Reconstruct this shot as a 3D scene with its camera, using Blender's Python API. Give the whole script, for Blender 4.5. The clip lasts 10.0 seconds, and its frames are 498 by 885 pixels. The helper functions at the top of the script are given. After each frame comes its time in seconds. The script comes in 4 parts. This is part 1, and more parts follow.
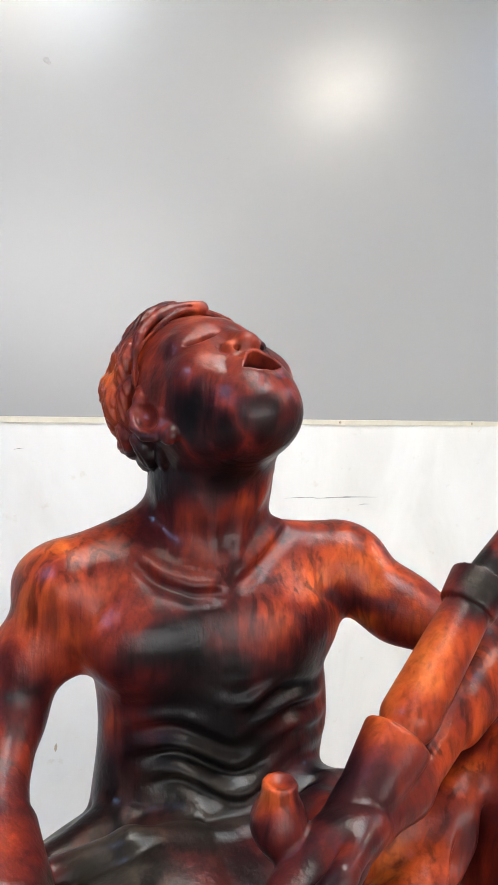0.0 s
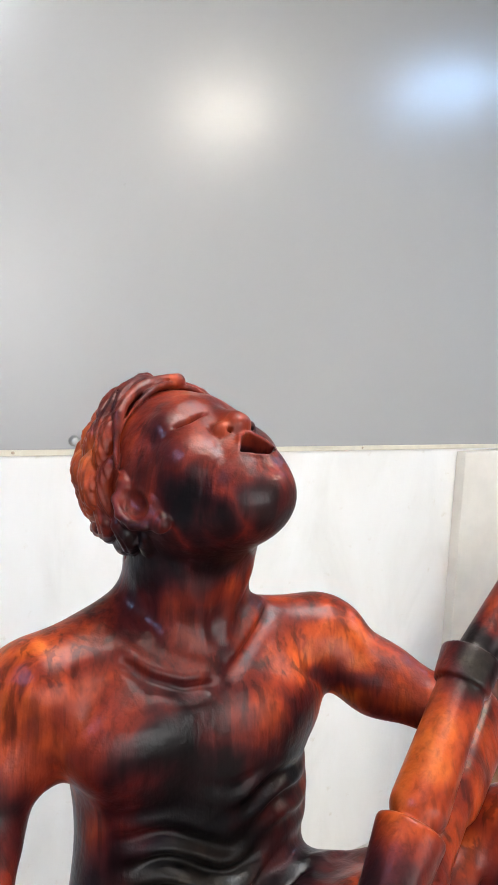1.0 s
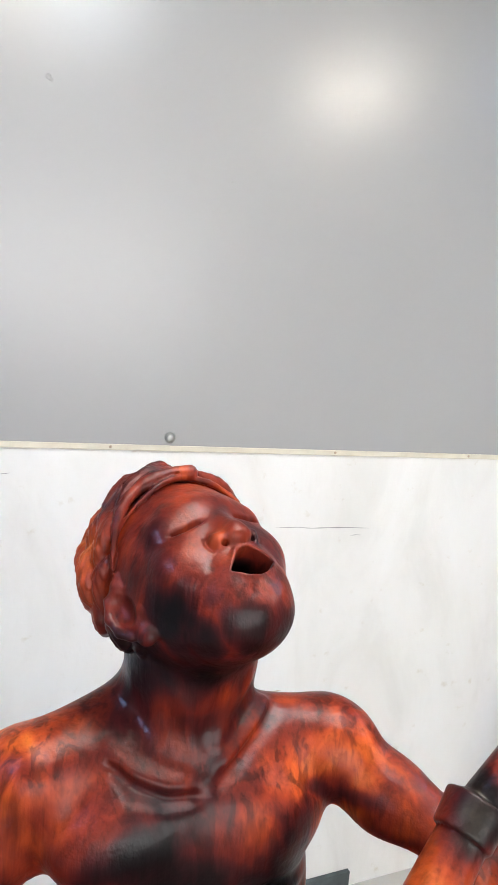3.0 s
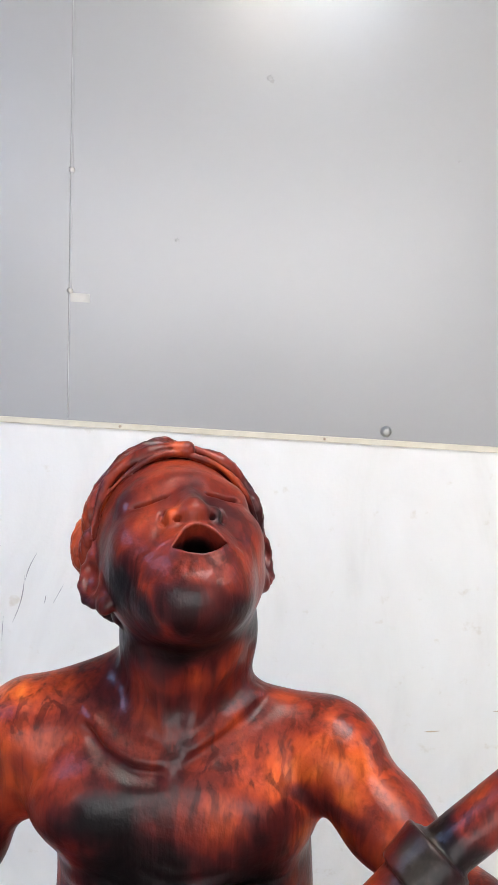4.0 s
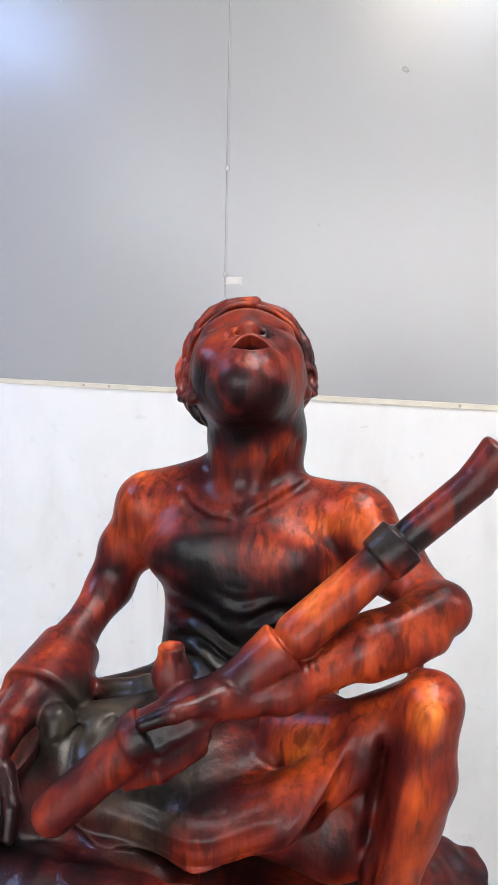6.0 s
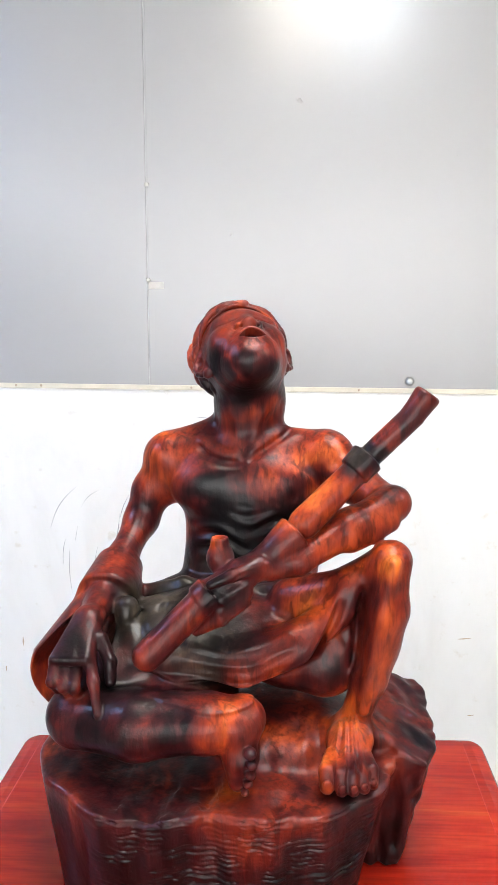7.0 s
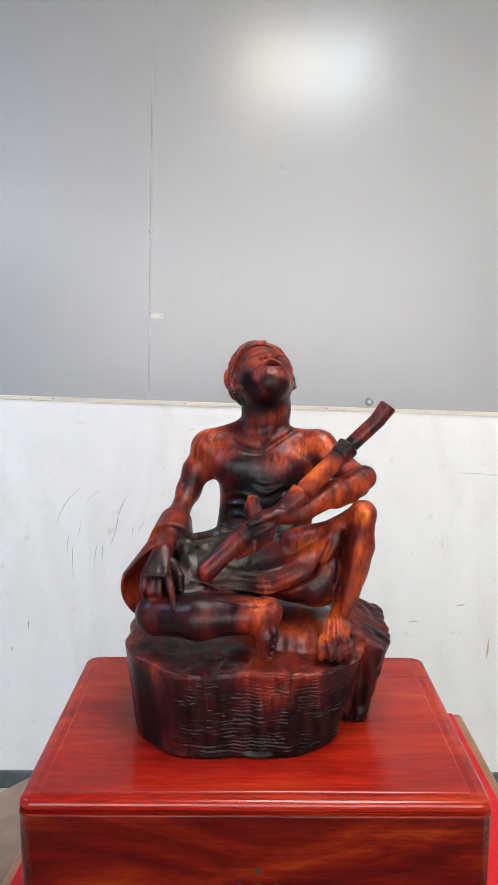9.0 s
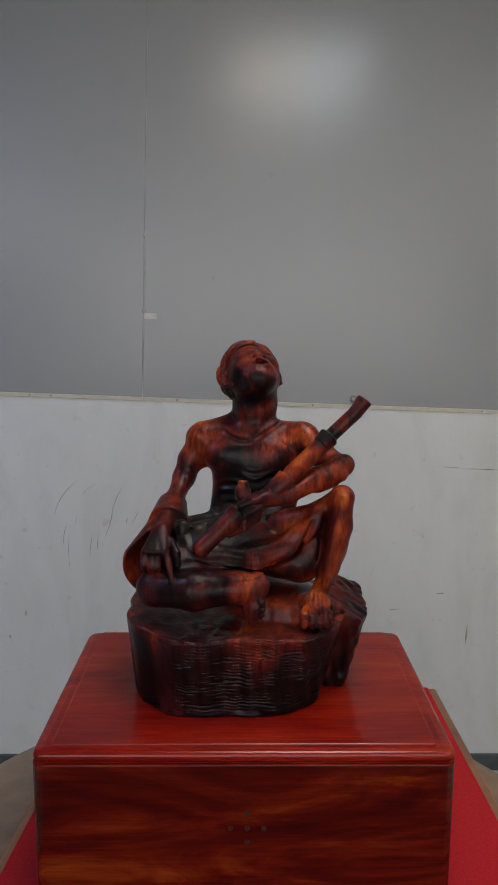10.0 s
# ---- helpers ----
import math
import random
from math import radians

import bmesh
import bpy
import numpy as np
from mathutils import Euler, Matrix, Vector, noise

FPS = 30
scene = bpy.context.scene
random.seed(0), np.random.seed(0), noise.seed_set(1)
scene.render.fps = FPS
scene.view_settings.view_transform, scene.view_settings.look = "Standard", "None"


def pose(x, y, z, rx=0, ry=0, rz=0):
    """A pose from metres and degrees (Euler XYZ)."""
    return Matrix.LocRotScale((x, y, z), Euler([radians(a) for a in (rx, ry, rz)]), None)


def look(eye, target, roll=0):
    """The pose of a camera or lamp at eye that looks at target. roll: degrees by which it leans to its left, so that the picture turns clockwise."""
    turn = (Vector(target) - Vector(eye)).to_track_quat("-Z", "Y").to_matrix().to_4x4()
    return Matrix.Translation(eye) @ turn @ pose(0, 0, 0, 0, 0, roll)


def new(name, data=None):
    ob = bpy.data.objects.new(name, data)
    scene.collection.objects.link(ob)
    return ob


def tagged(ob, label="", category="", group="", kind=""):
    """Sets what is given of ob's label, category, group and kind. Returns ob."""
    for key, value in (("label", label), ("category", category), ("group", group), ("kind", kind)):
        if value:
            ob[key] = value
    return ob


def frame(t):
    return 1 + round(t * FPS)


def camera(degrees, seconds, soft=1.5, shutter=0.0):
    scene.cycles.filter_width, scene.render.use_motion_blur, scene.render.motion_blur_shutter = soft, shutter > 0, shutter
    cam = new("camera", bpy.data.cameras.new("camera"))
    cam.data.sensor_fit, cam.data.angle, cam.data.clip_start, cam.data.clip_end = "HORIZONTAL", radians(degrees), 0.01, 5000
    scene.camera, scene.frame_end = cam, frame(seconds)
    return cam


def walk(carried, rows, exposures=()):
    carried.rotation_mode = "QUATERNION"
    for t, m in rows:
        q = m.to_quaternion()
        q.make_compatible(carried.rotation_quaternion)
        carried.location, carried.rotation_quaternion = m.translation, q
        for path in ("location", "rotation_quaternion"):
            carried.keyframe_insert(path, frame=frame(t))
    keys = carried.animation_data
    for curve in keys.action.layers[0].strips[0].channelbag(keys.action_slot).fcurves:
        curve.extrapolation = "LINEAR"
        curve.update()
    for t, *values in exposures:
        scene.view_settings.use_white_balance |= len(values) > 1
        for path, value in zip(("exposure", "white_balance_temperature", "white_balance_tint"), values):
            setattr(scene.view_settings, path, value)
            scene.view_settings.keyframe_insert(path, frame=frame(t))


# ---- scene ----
cam = camera(37.8, 10.0)
PATH = [
    (0, (-0.117, -0.232, 1.434), (0.645, 1.587, 1.105), 1.7),
    (0.5, (-0.133, -0.215, 1.432), (0.83, 1.518, 1.17), 2.4),
    (1, (-0.16, -0.19, 1.463), (0.909, 1.478, 1.183), 2.3),
    (1.5, (-0.151, -0.166, 1.492), (0.991, 1.449, 1.196), 2.6),
    (2, (-0.156, -0.158, 1.502), (0.942, 1.487, 1.204), 2.9),
    (2.5, (-0.138, -0.167, 1.52), (0.861, 1.531, 1.173), 3.7),
    (2.7, (-0.125, -0.176, 1.523), (0.797, 1.562, 1.163), 3.8),
    (3.8, (0.002, -0.204, 1.526), (0.207, 1.744, 1.122), 3.4),
    (4, (0.039, -0.202, 1.519), (0.064, 1.754, 1.105), 1.8),
    (4.5, (0.099, -0.215, 1.518), (-0.25, 1.719, 1.15), -0.3),
    (5, (0.136, -0.228, 1.491), (-0.451, 1.653, 1.151), -0.9),
    (5.5, (0.145, -0.267, 1.456), (-0.455, 1.607, 1.1), -0.8),
    (5.7, (0.14, -0.296, 1.442), (-0.422, 1.589, 1.08), -0.6),
    (6.8, (0.073, -0.513, 1.436), (-0.086, 1.443, 1.055), -1.4),
    (7, (0.063, -0.556, 1.44), (-0.075, 1.404, 1.066), -1.6),
    (7.5, (0.034, -0.652, 1.445), (-0.045, 1.312, 1.076), -0.4),
    (8, (0.018, -0.742, 1.447), (-0.021, 1.227, 1.098), 0.1),
    (8.5, (0.005, -0.818, 1.458), (-0.009, 1.154, 1.125), 0.2),
    (9, (-0.001, -0.875, 1.465), (-0.015, 1.099, 1.146), 0.0),
    (9.5, (-0.003, -0.933, 1.472), (-0.002, 1.04, 1.147), 0.3),
    (10, (-0.002, -0.972, 1.468), (0.014, 1.002, 1.147), 0.2),
]
EXPOSURES = [(0, 0.5, 6500, 10), (2.7, 0.47, 6500, 10), (4.0, 0.45, 6440, 12), (5.7, 0.5, 6440, 12), (6.8, 0.65, 6500, 11), (7.5, 0.88, 6500, 10), (8.0, 0.55, 6500, 10), (8.5, 0.38, 6500, 10), (9.6, 0.36, 6500, 10), (10.0, -1.05, 6500, 10)]
walk(cam, [(t, look(eye, target, roll)) for t, eye, target, roll in PATH], EXPOSURES)

# ---- light ----
world = bpy.data.worlds.new("world")
world.use_nodes = True
scene.world = world
sky = world.node_tree.nodes.new("ShaderNodeTexSky")
sky.sky_type, sky.sun_disc, sky.sun_elevation, sky.sun_rotation = "NISHITA", False, radians(40), radians(200)
back = world.node_tree.nodes["Background"]
back.inputs["Strength"].default_value = 0.12
world.node_tree.links.new(sky.outputs[0], back.inputs[0])

WALL = 1.255          # the front of the back wall
BASE = 0.95           # top of the plinth
TABLE = 0.75          # top of the table board


# ---- materials ----
def material(name, rough=0.5, metal=0.0, spec=0.5):
    m = bpy.data.materials.new(name)
    m.use_nodes = True
    b = m.node_tree.nodes["Principled BSDF"]
    b.inputs["Roughness"].default_value = rough
    b.inputs["Metallic"].default_value = metal
    b.inputs["Specular IOR Level"].default_value = spec
    return m, m.node_tree, b


def node(tree, kind, **values):
    n = tree.nodes.new("ShaderNode" + kind)
    for key, value in values.items():
        n.inputs[key].default_value = value
    return n


def coords(tree, scale=(1, 1, 1), turn=(0, 0, 0), shift=(0, 0, 0)):
    c = tree.nodes.new("ShaderNodeTexCoord")
    m = node(tree, "Mapping", Scale=scale, Rotation=[radians(a) for a in turn], Location=shift)
    tree.links.new(c.outputs["Object"], m.inputs[0])
    return m.outputs[0]


def noisy(tree, vector, scale, detail=4, rough=0.55, warp=0.0):
    n = node(tree, "TexNoise", Scale=scale, Detail=detail, Roughness=rough, Distortion=warp)
    tree.links.new(vector, n.inputs["Vector"])
    return n.outputs["Fac"]


def ramp(tree, fac, *stops):
    r = tree.nodes.new("ShaderNodeValToRGB")
    e = r.color_ramp.elements
    e[0].position, e[0].color = stops[0][0], (*stops[0][1], 1)
    e[1].position, e[1].color = stops[-1][0], (*stops[-1][1], 1)
    for p, c in stops[1:-1]:
        e.new(p).color = (*c, 1)
    tree.links.new(fac, r.inputs[0])
    return r.outputs[0]


def mixed(tree, fac, a, b, how="MIX"):
    m = tree.nodes.new("ShaderNodeMix")
    m.data_type, m.blend_type = "RGBA", how
    for socket, value in ((m.inputs["Factor"], fac), (m.inputs["A"], a), (m.inputs["B"], b)):
        if isinstance(value, (int, float)):
            socket.default_value = value
        elif isinstance(value, tuple):
            socket.default_value = (*value, 1)
        else:
            tree.links.new(value, socket)
    return m.outputs["Result"]


def sums(tree, how, a, b, clamp=False):
    m = tree.nodes.new("ShaderNodeMath")
    m.operation, m.use_clamp = how, clamp
    for socket, value in zip(m.inputs, (a, b)):
        if isinstance(value, (int, float)):
            socket.default_value = value
        else:
            tree.links.new(value, socket)
    return m.outputs[0]


def bumped(tree, b, height, strength=0.3, distance=0.001):
    n = node(tree, "Bump", Strength=strength, Distance=distance)
    tree.links.new(height, n.inputs["Height"])
    tree.links.new(n.outputs[0], b.inputs["Normal"])


def spread(tree, value, lo, hi, to_lo=0.0, to_hi=1.0):
    m = tree.nodes.new("ShaderNodeMapRange")
    m.interpolation_type = "SMOOTHSTEP"
    for key, v in (("From Min", lo), ("From Max", hi), ("To Min", to_lo), ("To Max", to_hi)):
        m.inputs[key].default_value = v
    tree.links.new(value, m.inputs["Value"])
    return m.outputs[0]


def wood_and_shade(tree, vector, blobs):
    """How strong a wood tone, dark or pale, or painted shade lies: 1 inside any of the round patches (centre, radius,
    weight), fading outwards.
    """
    total = None
    for centre, radius, weight in blobs:
        n = tree.nodes.new("ShaderNodeVectorMath")
        n.operation = "DISTANCE"
        tree.links.new(vector, n.inputs[0])
        n.inputs[1].default_value = centre
        f = spread(tree, n.outputs["Value"], radius * 0.35, radius * 1.45, weight, 0.0)
        total = f if total is None else sums(tree, "MAXIMUM", total, f)
    return total


def rosewood():
    m, t, b = material("rosewood", 0.4, spec=0.25)
    at = coords(t)
    broad = noisy(t, coords(t, (1, 1, 0.6), (8, 14, 0)), 11, 3, 0.5, 1.1)
    figure = noisy(t, coords(t, (1, 1, 0.36), (8, 24, 0)), 44, 4, 0.55, 0.8)
    fine = noisy(t, coords(t, (1, 1, 0.06), (6, 10, 0)), 260, 4, 0.6, 0.4)
    stray = node(t, "TexNoise", Scale=17.0, Detail=2.5, Roughness=0.6)
    t.links.new(at, stray.inputs["Vector"])
    push = t.nodes.new("ShaderNodeVectorMath")
    push.operation = "MULTIPLY_ADD"
    t.links.new(stray.outputs["Color"], push.inputs[0])
    push.inputs[1].default_value = (0.085, 0.085, 0.085)
    shifted = t.nodes.new("ShaderNodeVectorMath")
    shifted.operation = "ADD"
    t.links.new(at, push.inputs[2])
    t.links.new(push.outputs[0], shifted.inputs[0])
    shifted.inputs[1].default_value = (-0.0425, -0.0425, -0.0425)
    # chest, belly and lap, and a small dark patch in the armpit
    trunk_dark = wood_and_shade(t, shifted.outputs[0], [
        ((-0.010, 0.060, 0.316), 0.026, 1.15), ((0.004, 0.057, 0.300), 0.032, 1.2), ((-0.016, 0.062, 0.298), 0.026, 1.0), ((-0.022, 0.072, 0.340), 0.016, 0.55),
        ((0.042, 0.056, 0.318), 0.022, 0.6), ((0.034, 0.058, 0.300), 0.030, 0.85), ((0.078, 0.068, 0.334), 0.013, 0.95), ((0.000, 0.050, 0.262), 0.044, 0.95),
        ((-0.030, 0.062, 0.255), 0.030, 0.8), ((0.036, 0.055, 0.255), 0.03, 0.6), ((-0.060, 0.020, 0.205), 0.055, 0.9), ((-0.03, -0.03, 0.205), 0.045, 0.7),
        ((-0.005, -0.010, 0.215), 0.045, 0.6), ((-0.075, 0.065, 0.22), 0.04, 0.7)])
    # dark wood, plus shade under the chin and inside the mouth put into colour
    head_dark = wood_and_shade(t, shifted.outputs[0], [
        ((0.012, 0.070, 0.452), 0.050, 0.45), ((-0.010, 0.062, 0.430), 0.021, 1.15), ((0.014, 0.046, 0.434), 0.018, 1.1), ((0.036, 0.052, 0.432), 0.018, 0.7),
        ((0.022, 0.045, 0.453), 0.0065, 1.0), ((0.029, 0.072, 0.473), 0.0065, 0.9), ((0.024, 0.058, 0.415), 0.030, 0.85), ((0.047, 0.090, 0.405), 0.018, 0.8),
        ((-0.015, 0.092, 0.402), 0.026, 0.9), ((0.021, 0.068, 0.453), 0.017, 1.2), ((0.004, 0.090, 0.385), 0.012, 0.4), ((-0.022, 0.108, 0.478), 0.026, 0.5),
        ((-0.005, 0.125, 0.497), 0.02, 0.6), ((0.013, 0.100, 0.486), 0.008, 0.6), ((-0.02, 0.155, 0.44), 0.02, 0.5)])
    arms_dark = wood_and_shade(t, shifted.outputs[0], [
        ((-0.11, 0.03, 0.25), 0.03, 0.5), ((-0.118, -0.045, 0.225), 0.042, 0.85), ((-0.092, 0.07, 0.295), 0.014, 0.75), ((0.12, 0.005, 0.365), 0.02, 1.0),
        ((0.032, -0.032, 0.295), 0.024, 0.62), ((0.005, -0.05, 0.277), 0.03, 0.55), ((0.07, 0.05, 0.33), 0.012, 0.6), ((0.15, 0.005, 0.39), 0.035, 0.35),
        ((-0.045, -0.065, 0.232), 0.035, 0.62)])
    legs_dark = wood_and_shade(t, shifted.outputs[0], [
        ((-0.09, -0.07, 0.174), 0.038, 0.75), ((-0.04, -0.08, 0.176), 0.036, 0.75), ((-0.13, -0.05, 0.168), 0.038, 0.65), ((0.01, -0.085, 0.155), 0.03, 0.6),
        ((0.10, -0.075, 0.122), 0.026, 0.7), ((0.128, -0.03, 0.26), 0.02, 0.35), ((0.071, -0.015, 0.176), 0.026, 0.6), ((-0.06, -0.03, 0.115), 0.06, 0.15)])
    log_dark = wood_and_shade(t, shifted.outputs[0], [
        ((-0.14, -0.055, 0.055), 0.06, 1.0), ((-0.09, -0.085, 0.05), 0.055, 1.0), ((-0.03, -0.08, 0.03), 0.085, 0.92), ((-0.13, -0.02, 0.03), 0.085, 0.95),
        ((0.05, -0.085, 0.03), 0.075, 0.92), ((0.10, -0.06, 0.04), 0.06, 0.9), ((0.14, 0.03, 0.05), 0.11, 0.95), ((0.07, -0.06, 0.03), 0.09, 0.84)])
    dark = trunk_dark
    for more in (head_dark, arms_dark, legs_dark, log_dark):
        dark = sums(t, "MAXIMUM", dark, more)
    dark = sums(t, "MULTIPLY", dark, spread(t, noisy(t, coords(t, (1, 1, 0.5), (8, 20, 0)), 60, 4, 0.6), 0.32, 0.62, 0.86, 1.06))
    pale = wood_and_shade(t, shifted.outputs[0], [
        ((-0.074, 0.092, 0.354), 0.040, 0.22), ((0.090, 0.088, 0.350), 0.042, 0.25), ((0.100, 0.050, 0.335), 0.04, 0.27), ((0.030, 0.078, 0.388), 0.014, 0.2), ((0.014, 0.045, 0.451), 0.005, 0.4), ((-0.002, -0.029, 0.295), 0.014, 0.24),
        ((0.110, 0.000, 0.305), 0.045, 0.32), ((0.075, -0.012, 0.322), 0.035, 0.26), ((0.070, -0.010, 0.232), 0.036, 0.2), ((0.09, -0.05, 0.15), 0.03, 0.12), ((-0.035, 0.125, 0.450), 0.03, 0.24),
        ((0.045, 0.110, 0.485), 0.025, 0.26), ((0.05, -0.06, 0.13), 0.03, 0.2)])
    calm = sums(t, "SUBTRACT", 1.0, sums(t, "MULTIPLY", dark, 0.3), True)
    lift = sums(t, "ADD", sums(t, "MULTIPLY", sums(t, "SUBTRACT", broad, 0.5), 1.45), sums(t, "MULTIPLY", sums(t, "SUBTRACT", figure, 0.5), 0.85))
    tone = sums(t, "ADD", sums(t, "SUBTRACT", sums(t, "ADD", 0.52, pale), sums(t, "MULTIPLY", dark, 0.5)), sums(t, "MULTIPLY", lift, calm), True)
    colour = ramp(t, tone, (0.0, (0.003, 0.002, 0.0026)), (0.16, (0.017, 0.0043, 0.0054)), (0.34, (0.062, 0.0088, 0.0085)),
                  (0.54, (0.165, 0.0185, 0.0085)), (0.74, (0.34, 0.048, 0.0100)), (1.0, (0.56, 0.130, 0.020)))
    # greyish sapwood in the lap and on the belly
    ashen = wood_and_shade(t, shifted.outputs[0], [((-0.062, 0.015, 0.210), 0.038, 0.85), ((-0.022, -0.025, 0.208), 0.036, 0.7), ((0.000, 0.045, 0.248), 0.030, 0.5), ((-0.040, 0.050, 0.225), 0.03, 0.6), ((0.114, 0.004, 0.362), 0.012, 0.8)])
    ash = ramp(t, figure, (0.3, (0.012, 0.010, 0.008)), (0.5, (0.034, 0.027, 0.020)), (0.72, (0.085, 0.066, 0.046)))
    colour = mixed(t, ashen, colour, ash)
    streak = ramp(t, fine, (0.32, (0.4, 0.34, 0.35)), (0.5, (1, 1, 1)), (0.75, (1.3, 1.25, 1.15)))
    bands = noisy(t, coords(t, (1, 1, 0.16), (16, 40, 10)), 130, 3, 0.5, 0.7)
    zebra = ramp(t, bands, (0.40, (0.26, 0.17, 0.2)), (0.48, (1, 1, 1)), (0.62, (1.3, 1.3, 1.15)))
    where = spread(t, noisy(t, at, 22, 2), 0.40, 0.58, 0.12, 0.7)
    t.links.new(mixed(t, where, mixed(t, 0.6, colour, streak, "MULTIPLY"), zebra, "MULTIPLY"), b.inputs["Base Color"])
    t.links.new(spread(t, figure, 0.3, 0.75, 0.30, 0.43), b.inputs["Roughness"])
    tooled = noisy(t, at, 62, 4, 0.55)
    bumped(t, b, sums(t, "ADD", sums(t, "MULTIPLY", tooled, 2.6), sums(t, "MULTIPLY", fine, 0.6)), 0.32, 0.0013)
    return m


def plinth_front():
    # wood grain, darker than the top: the front's weaker light is painted in
    m, t, b = material("shaded_lacquered_wood", 0.26, spec=0.3)
    flow = coords(t, (0.45, 2, 2.0), (0, -16, 0), (0.35, 0, 0.1))
    broad, fine = noisy(t, flow, 5.5, 4, 0.55, 2.2), noisy(t, coords(t, (0.12, 3, 3), (0, -9, 0)), 90, 4, 0.6, 0.5)
    colour = ramp(t, broad, (0.3, (0.04, 0.0045, 0.003)), (0.48, (0.1, 0.008, 0.004)), (0.6, (0.17, 0.018, 0.005)), (0.76, (0.32, 0.065, 0.011)))
    lines = ramp(t, fine, (0.35, (0.6, 0.5, 0.5)), (0.6, (1, 1, 1)))
    t.links.new(mixed(t, 0.6, colour, lines, "MULTIPLY"), b.inputs["Base Color"])
    return m


def plinth_wood():
    m, t, b = material("red_lacquered_wood", 0.22, spec=0.4)
    warp = coords(t, (0.55, 3.2, 3.2), (0, 0, 1.5))
    broad, fine = noisy(t, warp, 5, 4, 0.6, 1.1), noisy(t, coords(t, (0.25, 6, 6)), 46, 5, 0.6, 0.3)
    colour = ramp(t, broad, (0.25, (0.17, 0.006, 0.003)), (0.45, (0.3, 0.011, 0.005)), (0.62, (0.4, 0.024, 0.007)), (0.8, (0.5, 0.07, 0.012)))
    lines = ramp(t, fine, (0.35, (0.6, 0.5, 0.5)), (0.6, (1, 1, 1)))
    t.links.new(mixed(t, 0.6, colour, lines, "MULTIPLY"), b.inputs["Base Color"])
    t.links.new(spread(t, broad, 0.3, 0.7, 0.2, 0.24), b.inputs["Roughness"])
    bumped(t, b, fine, 0.05, 0.0005)
    return m


def sheet_metal():
    m, t, b = material("grey_white_painted_sheet", 0.27, spec=0.55)
    wide = noisy(t, coords(t), 1.6, 3)
    t.links.new(ramp(t, wide, (0.2, (0.362, 0.358, 0.350)), (0.8, (0.385, 0.381, 0.372))), b.inputs["Base Color"])
    bumped(t, b, noisy(t, coords(t), 7, 2), 0.04, 0.004)
    return m


def plaster(name="white_painted_plaster"):
    m, t, b = material(name, 0.6, spec=0.35)
    at = coords(t)
    stain, fine, blot = noisy(t, coords(t, (1, 1, 0.4)), 5, 5, 0.6, 0.6), noisy(t, at, 140, 4), noisy(t, at, 24, 4, 0.6)
    colour = ramp(t, stain, (0.25, (0.70, 0.68, 0.64)), (0.5, (0.79, 0.775, 0.74)), (0.75, (0.83, 0.82, 0.795)))
    spots = ramp(t, blot, (0.24, (0.78, 0.72, 0.62)), (0.36, (1, 1, 1)))
    t.links.new(mixed(t, 0.6, colour, spots, "MULTIPLY"), b.inputs["Base Color"])
    bumped(t, b, mixed(t, 0.4, fine, blot), 0.25, 0.002)
    return m


def plain(name, colour, rough=0.5, metal=0.0, amount=0.15, scale=30, bump=0.1):
    m, t, b = material(name, rough, metal)
    n = noisy(t, coords(t), scale, 5, 0.6)
    t.links.new(ramp(t, n, (0.3, tuple(c * (1 - amount) for c in colour)), (0.7, tuple(min(1, c * (1 + amount)) for c in colour))), b.inputs["Base Color"])
    bumped(t, b, n, bump, 0.001)
    return m


def glowing(name, colour, strength):
    m, t, b = material(name, 0.4)
    b.inputs["Base Color"].default_value = (0.8, 0.8, 0.8, 1)
    b.inputs["Emission Color"].default_value = (*colour, 1)
    b.inputs["Emission Strength"].default_value = strength
    return m


ROSEWOOD, PLINTH, PLINTH_FRONT, SHEET, PLASTER = rosewood(), plinth_wood(), plinth_front(), sheet_metal(), plaster()
TRIM = plain("cream_caulk", (0.66, 0.61, 0.49), 0.7, amount=0.07, scale=25)
FELT = plain("red_felt", (0.5, 0.006, 0.012), 0.95, amount=0.2, scale=300, bump=0.35)
BROWN = plain("brown_table_wood", (0.27, 0.13, 0.065), 0.45, amount=0.3, scale=14)
FLOORING = plain("pale_concrete", (0.52, 0.51, 0.48), 0.6, amount=0.05, scale=4)
GREYBROWN = plain("weathered_brown_wood", (0.24, 0.16, 0.11), 0.5, amount=0.35, scale=11)
VASEWOOD = plain("red_brown_wood", (0.16, 0.035, 0.018), 0.35, amount=0.4, scale=16)
SKIRTING = plain("dark_grey_paint", (0.07, 0.085, 0.085), 0.5, amount=0.3, scale=20)
BEIGE = plain("beige_plaster", (0.74, 0.69, 0.61), 0.65, amount=0.06, scale=9)
CEIL = plain("grey_ceiling_sheet", (0.115, 0.118, 0.122), 0.6)
DIM = plain("grey_workshop_plaster", (0.17, 0.17, 0.168), 0.8)
# paler than the unseen side walls, to bounce light back onto the panelling
PALE = plain("pale_workshop_plaster", (0.38, 0.38, 0.372), 0.8)
BACKING = plain("light_grey_backing", (0.55, 0.55, 0.54), 0.6)
STEEL = plain("dull_steel", (0.45, 0.45, 0.43), 0.4, 0.9)
DARK = plain("dark_hole", (0.012, 0.006, 0.005), 0.7)


# ---- building blocks ----
def part(name, bm, mat, parent=None, label=""):
    me = bpy.data.meshes.new(name)
    bm.to_mesh(me)
    bm.free()
    me.materials.append(mat)
    ob = new(name, me)
    if parent:
        ob.parent = parent
    if label:
        ob["label"] = label
    return ob


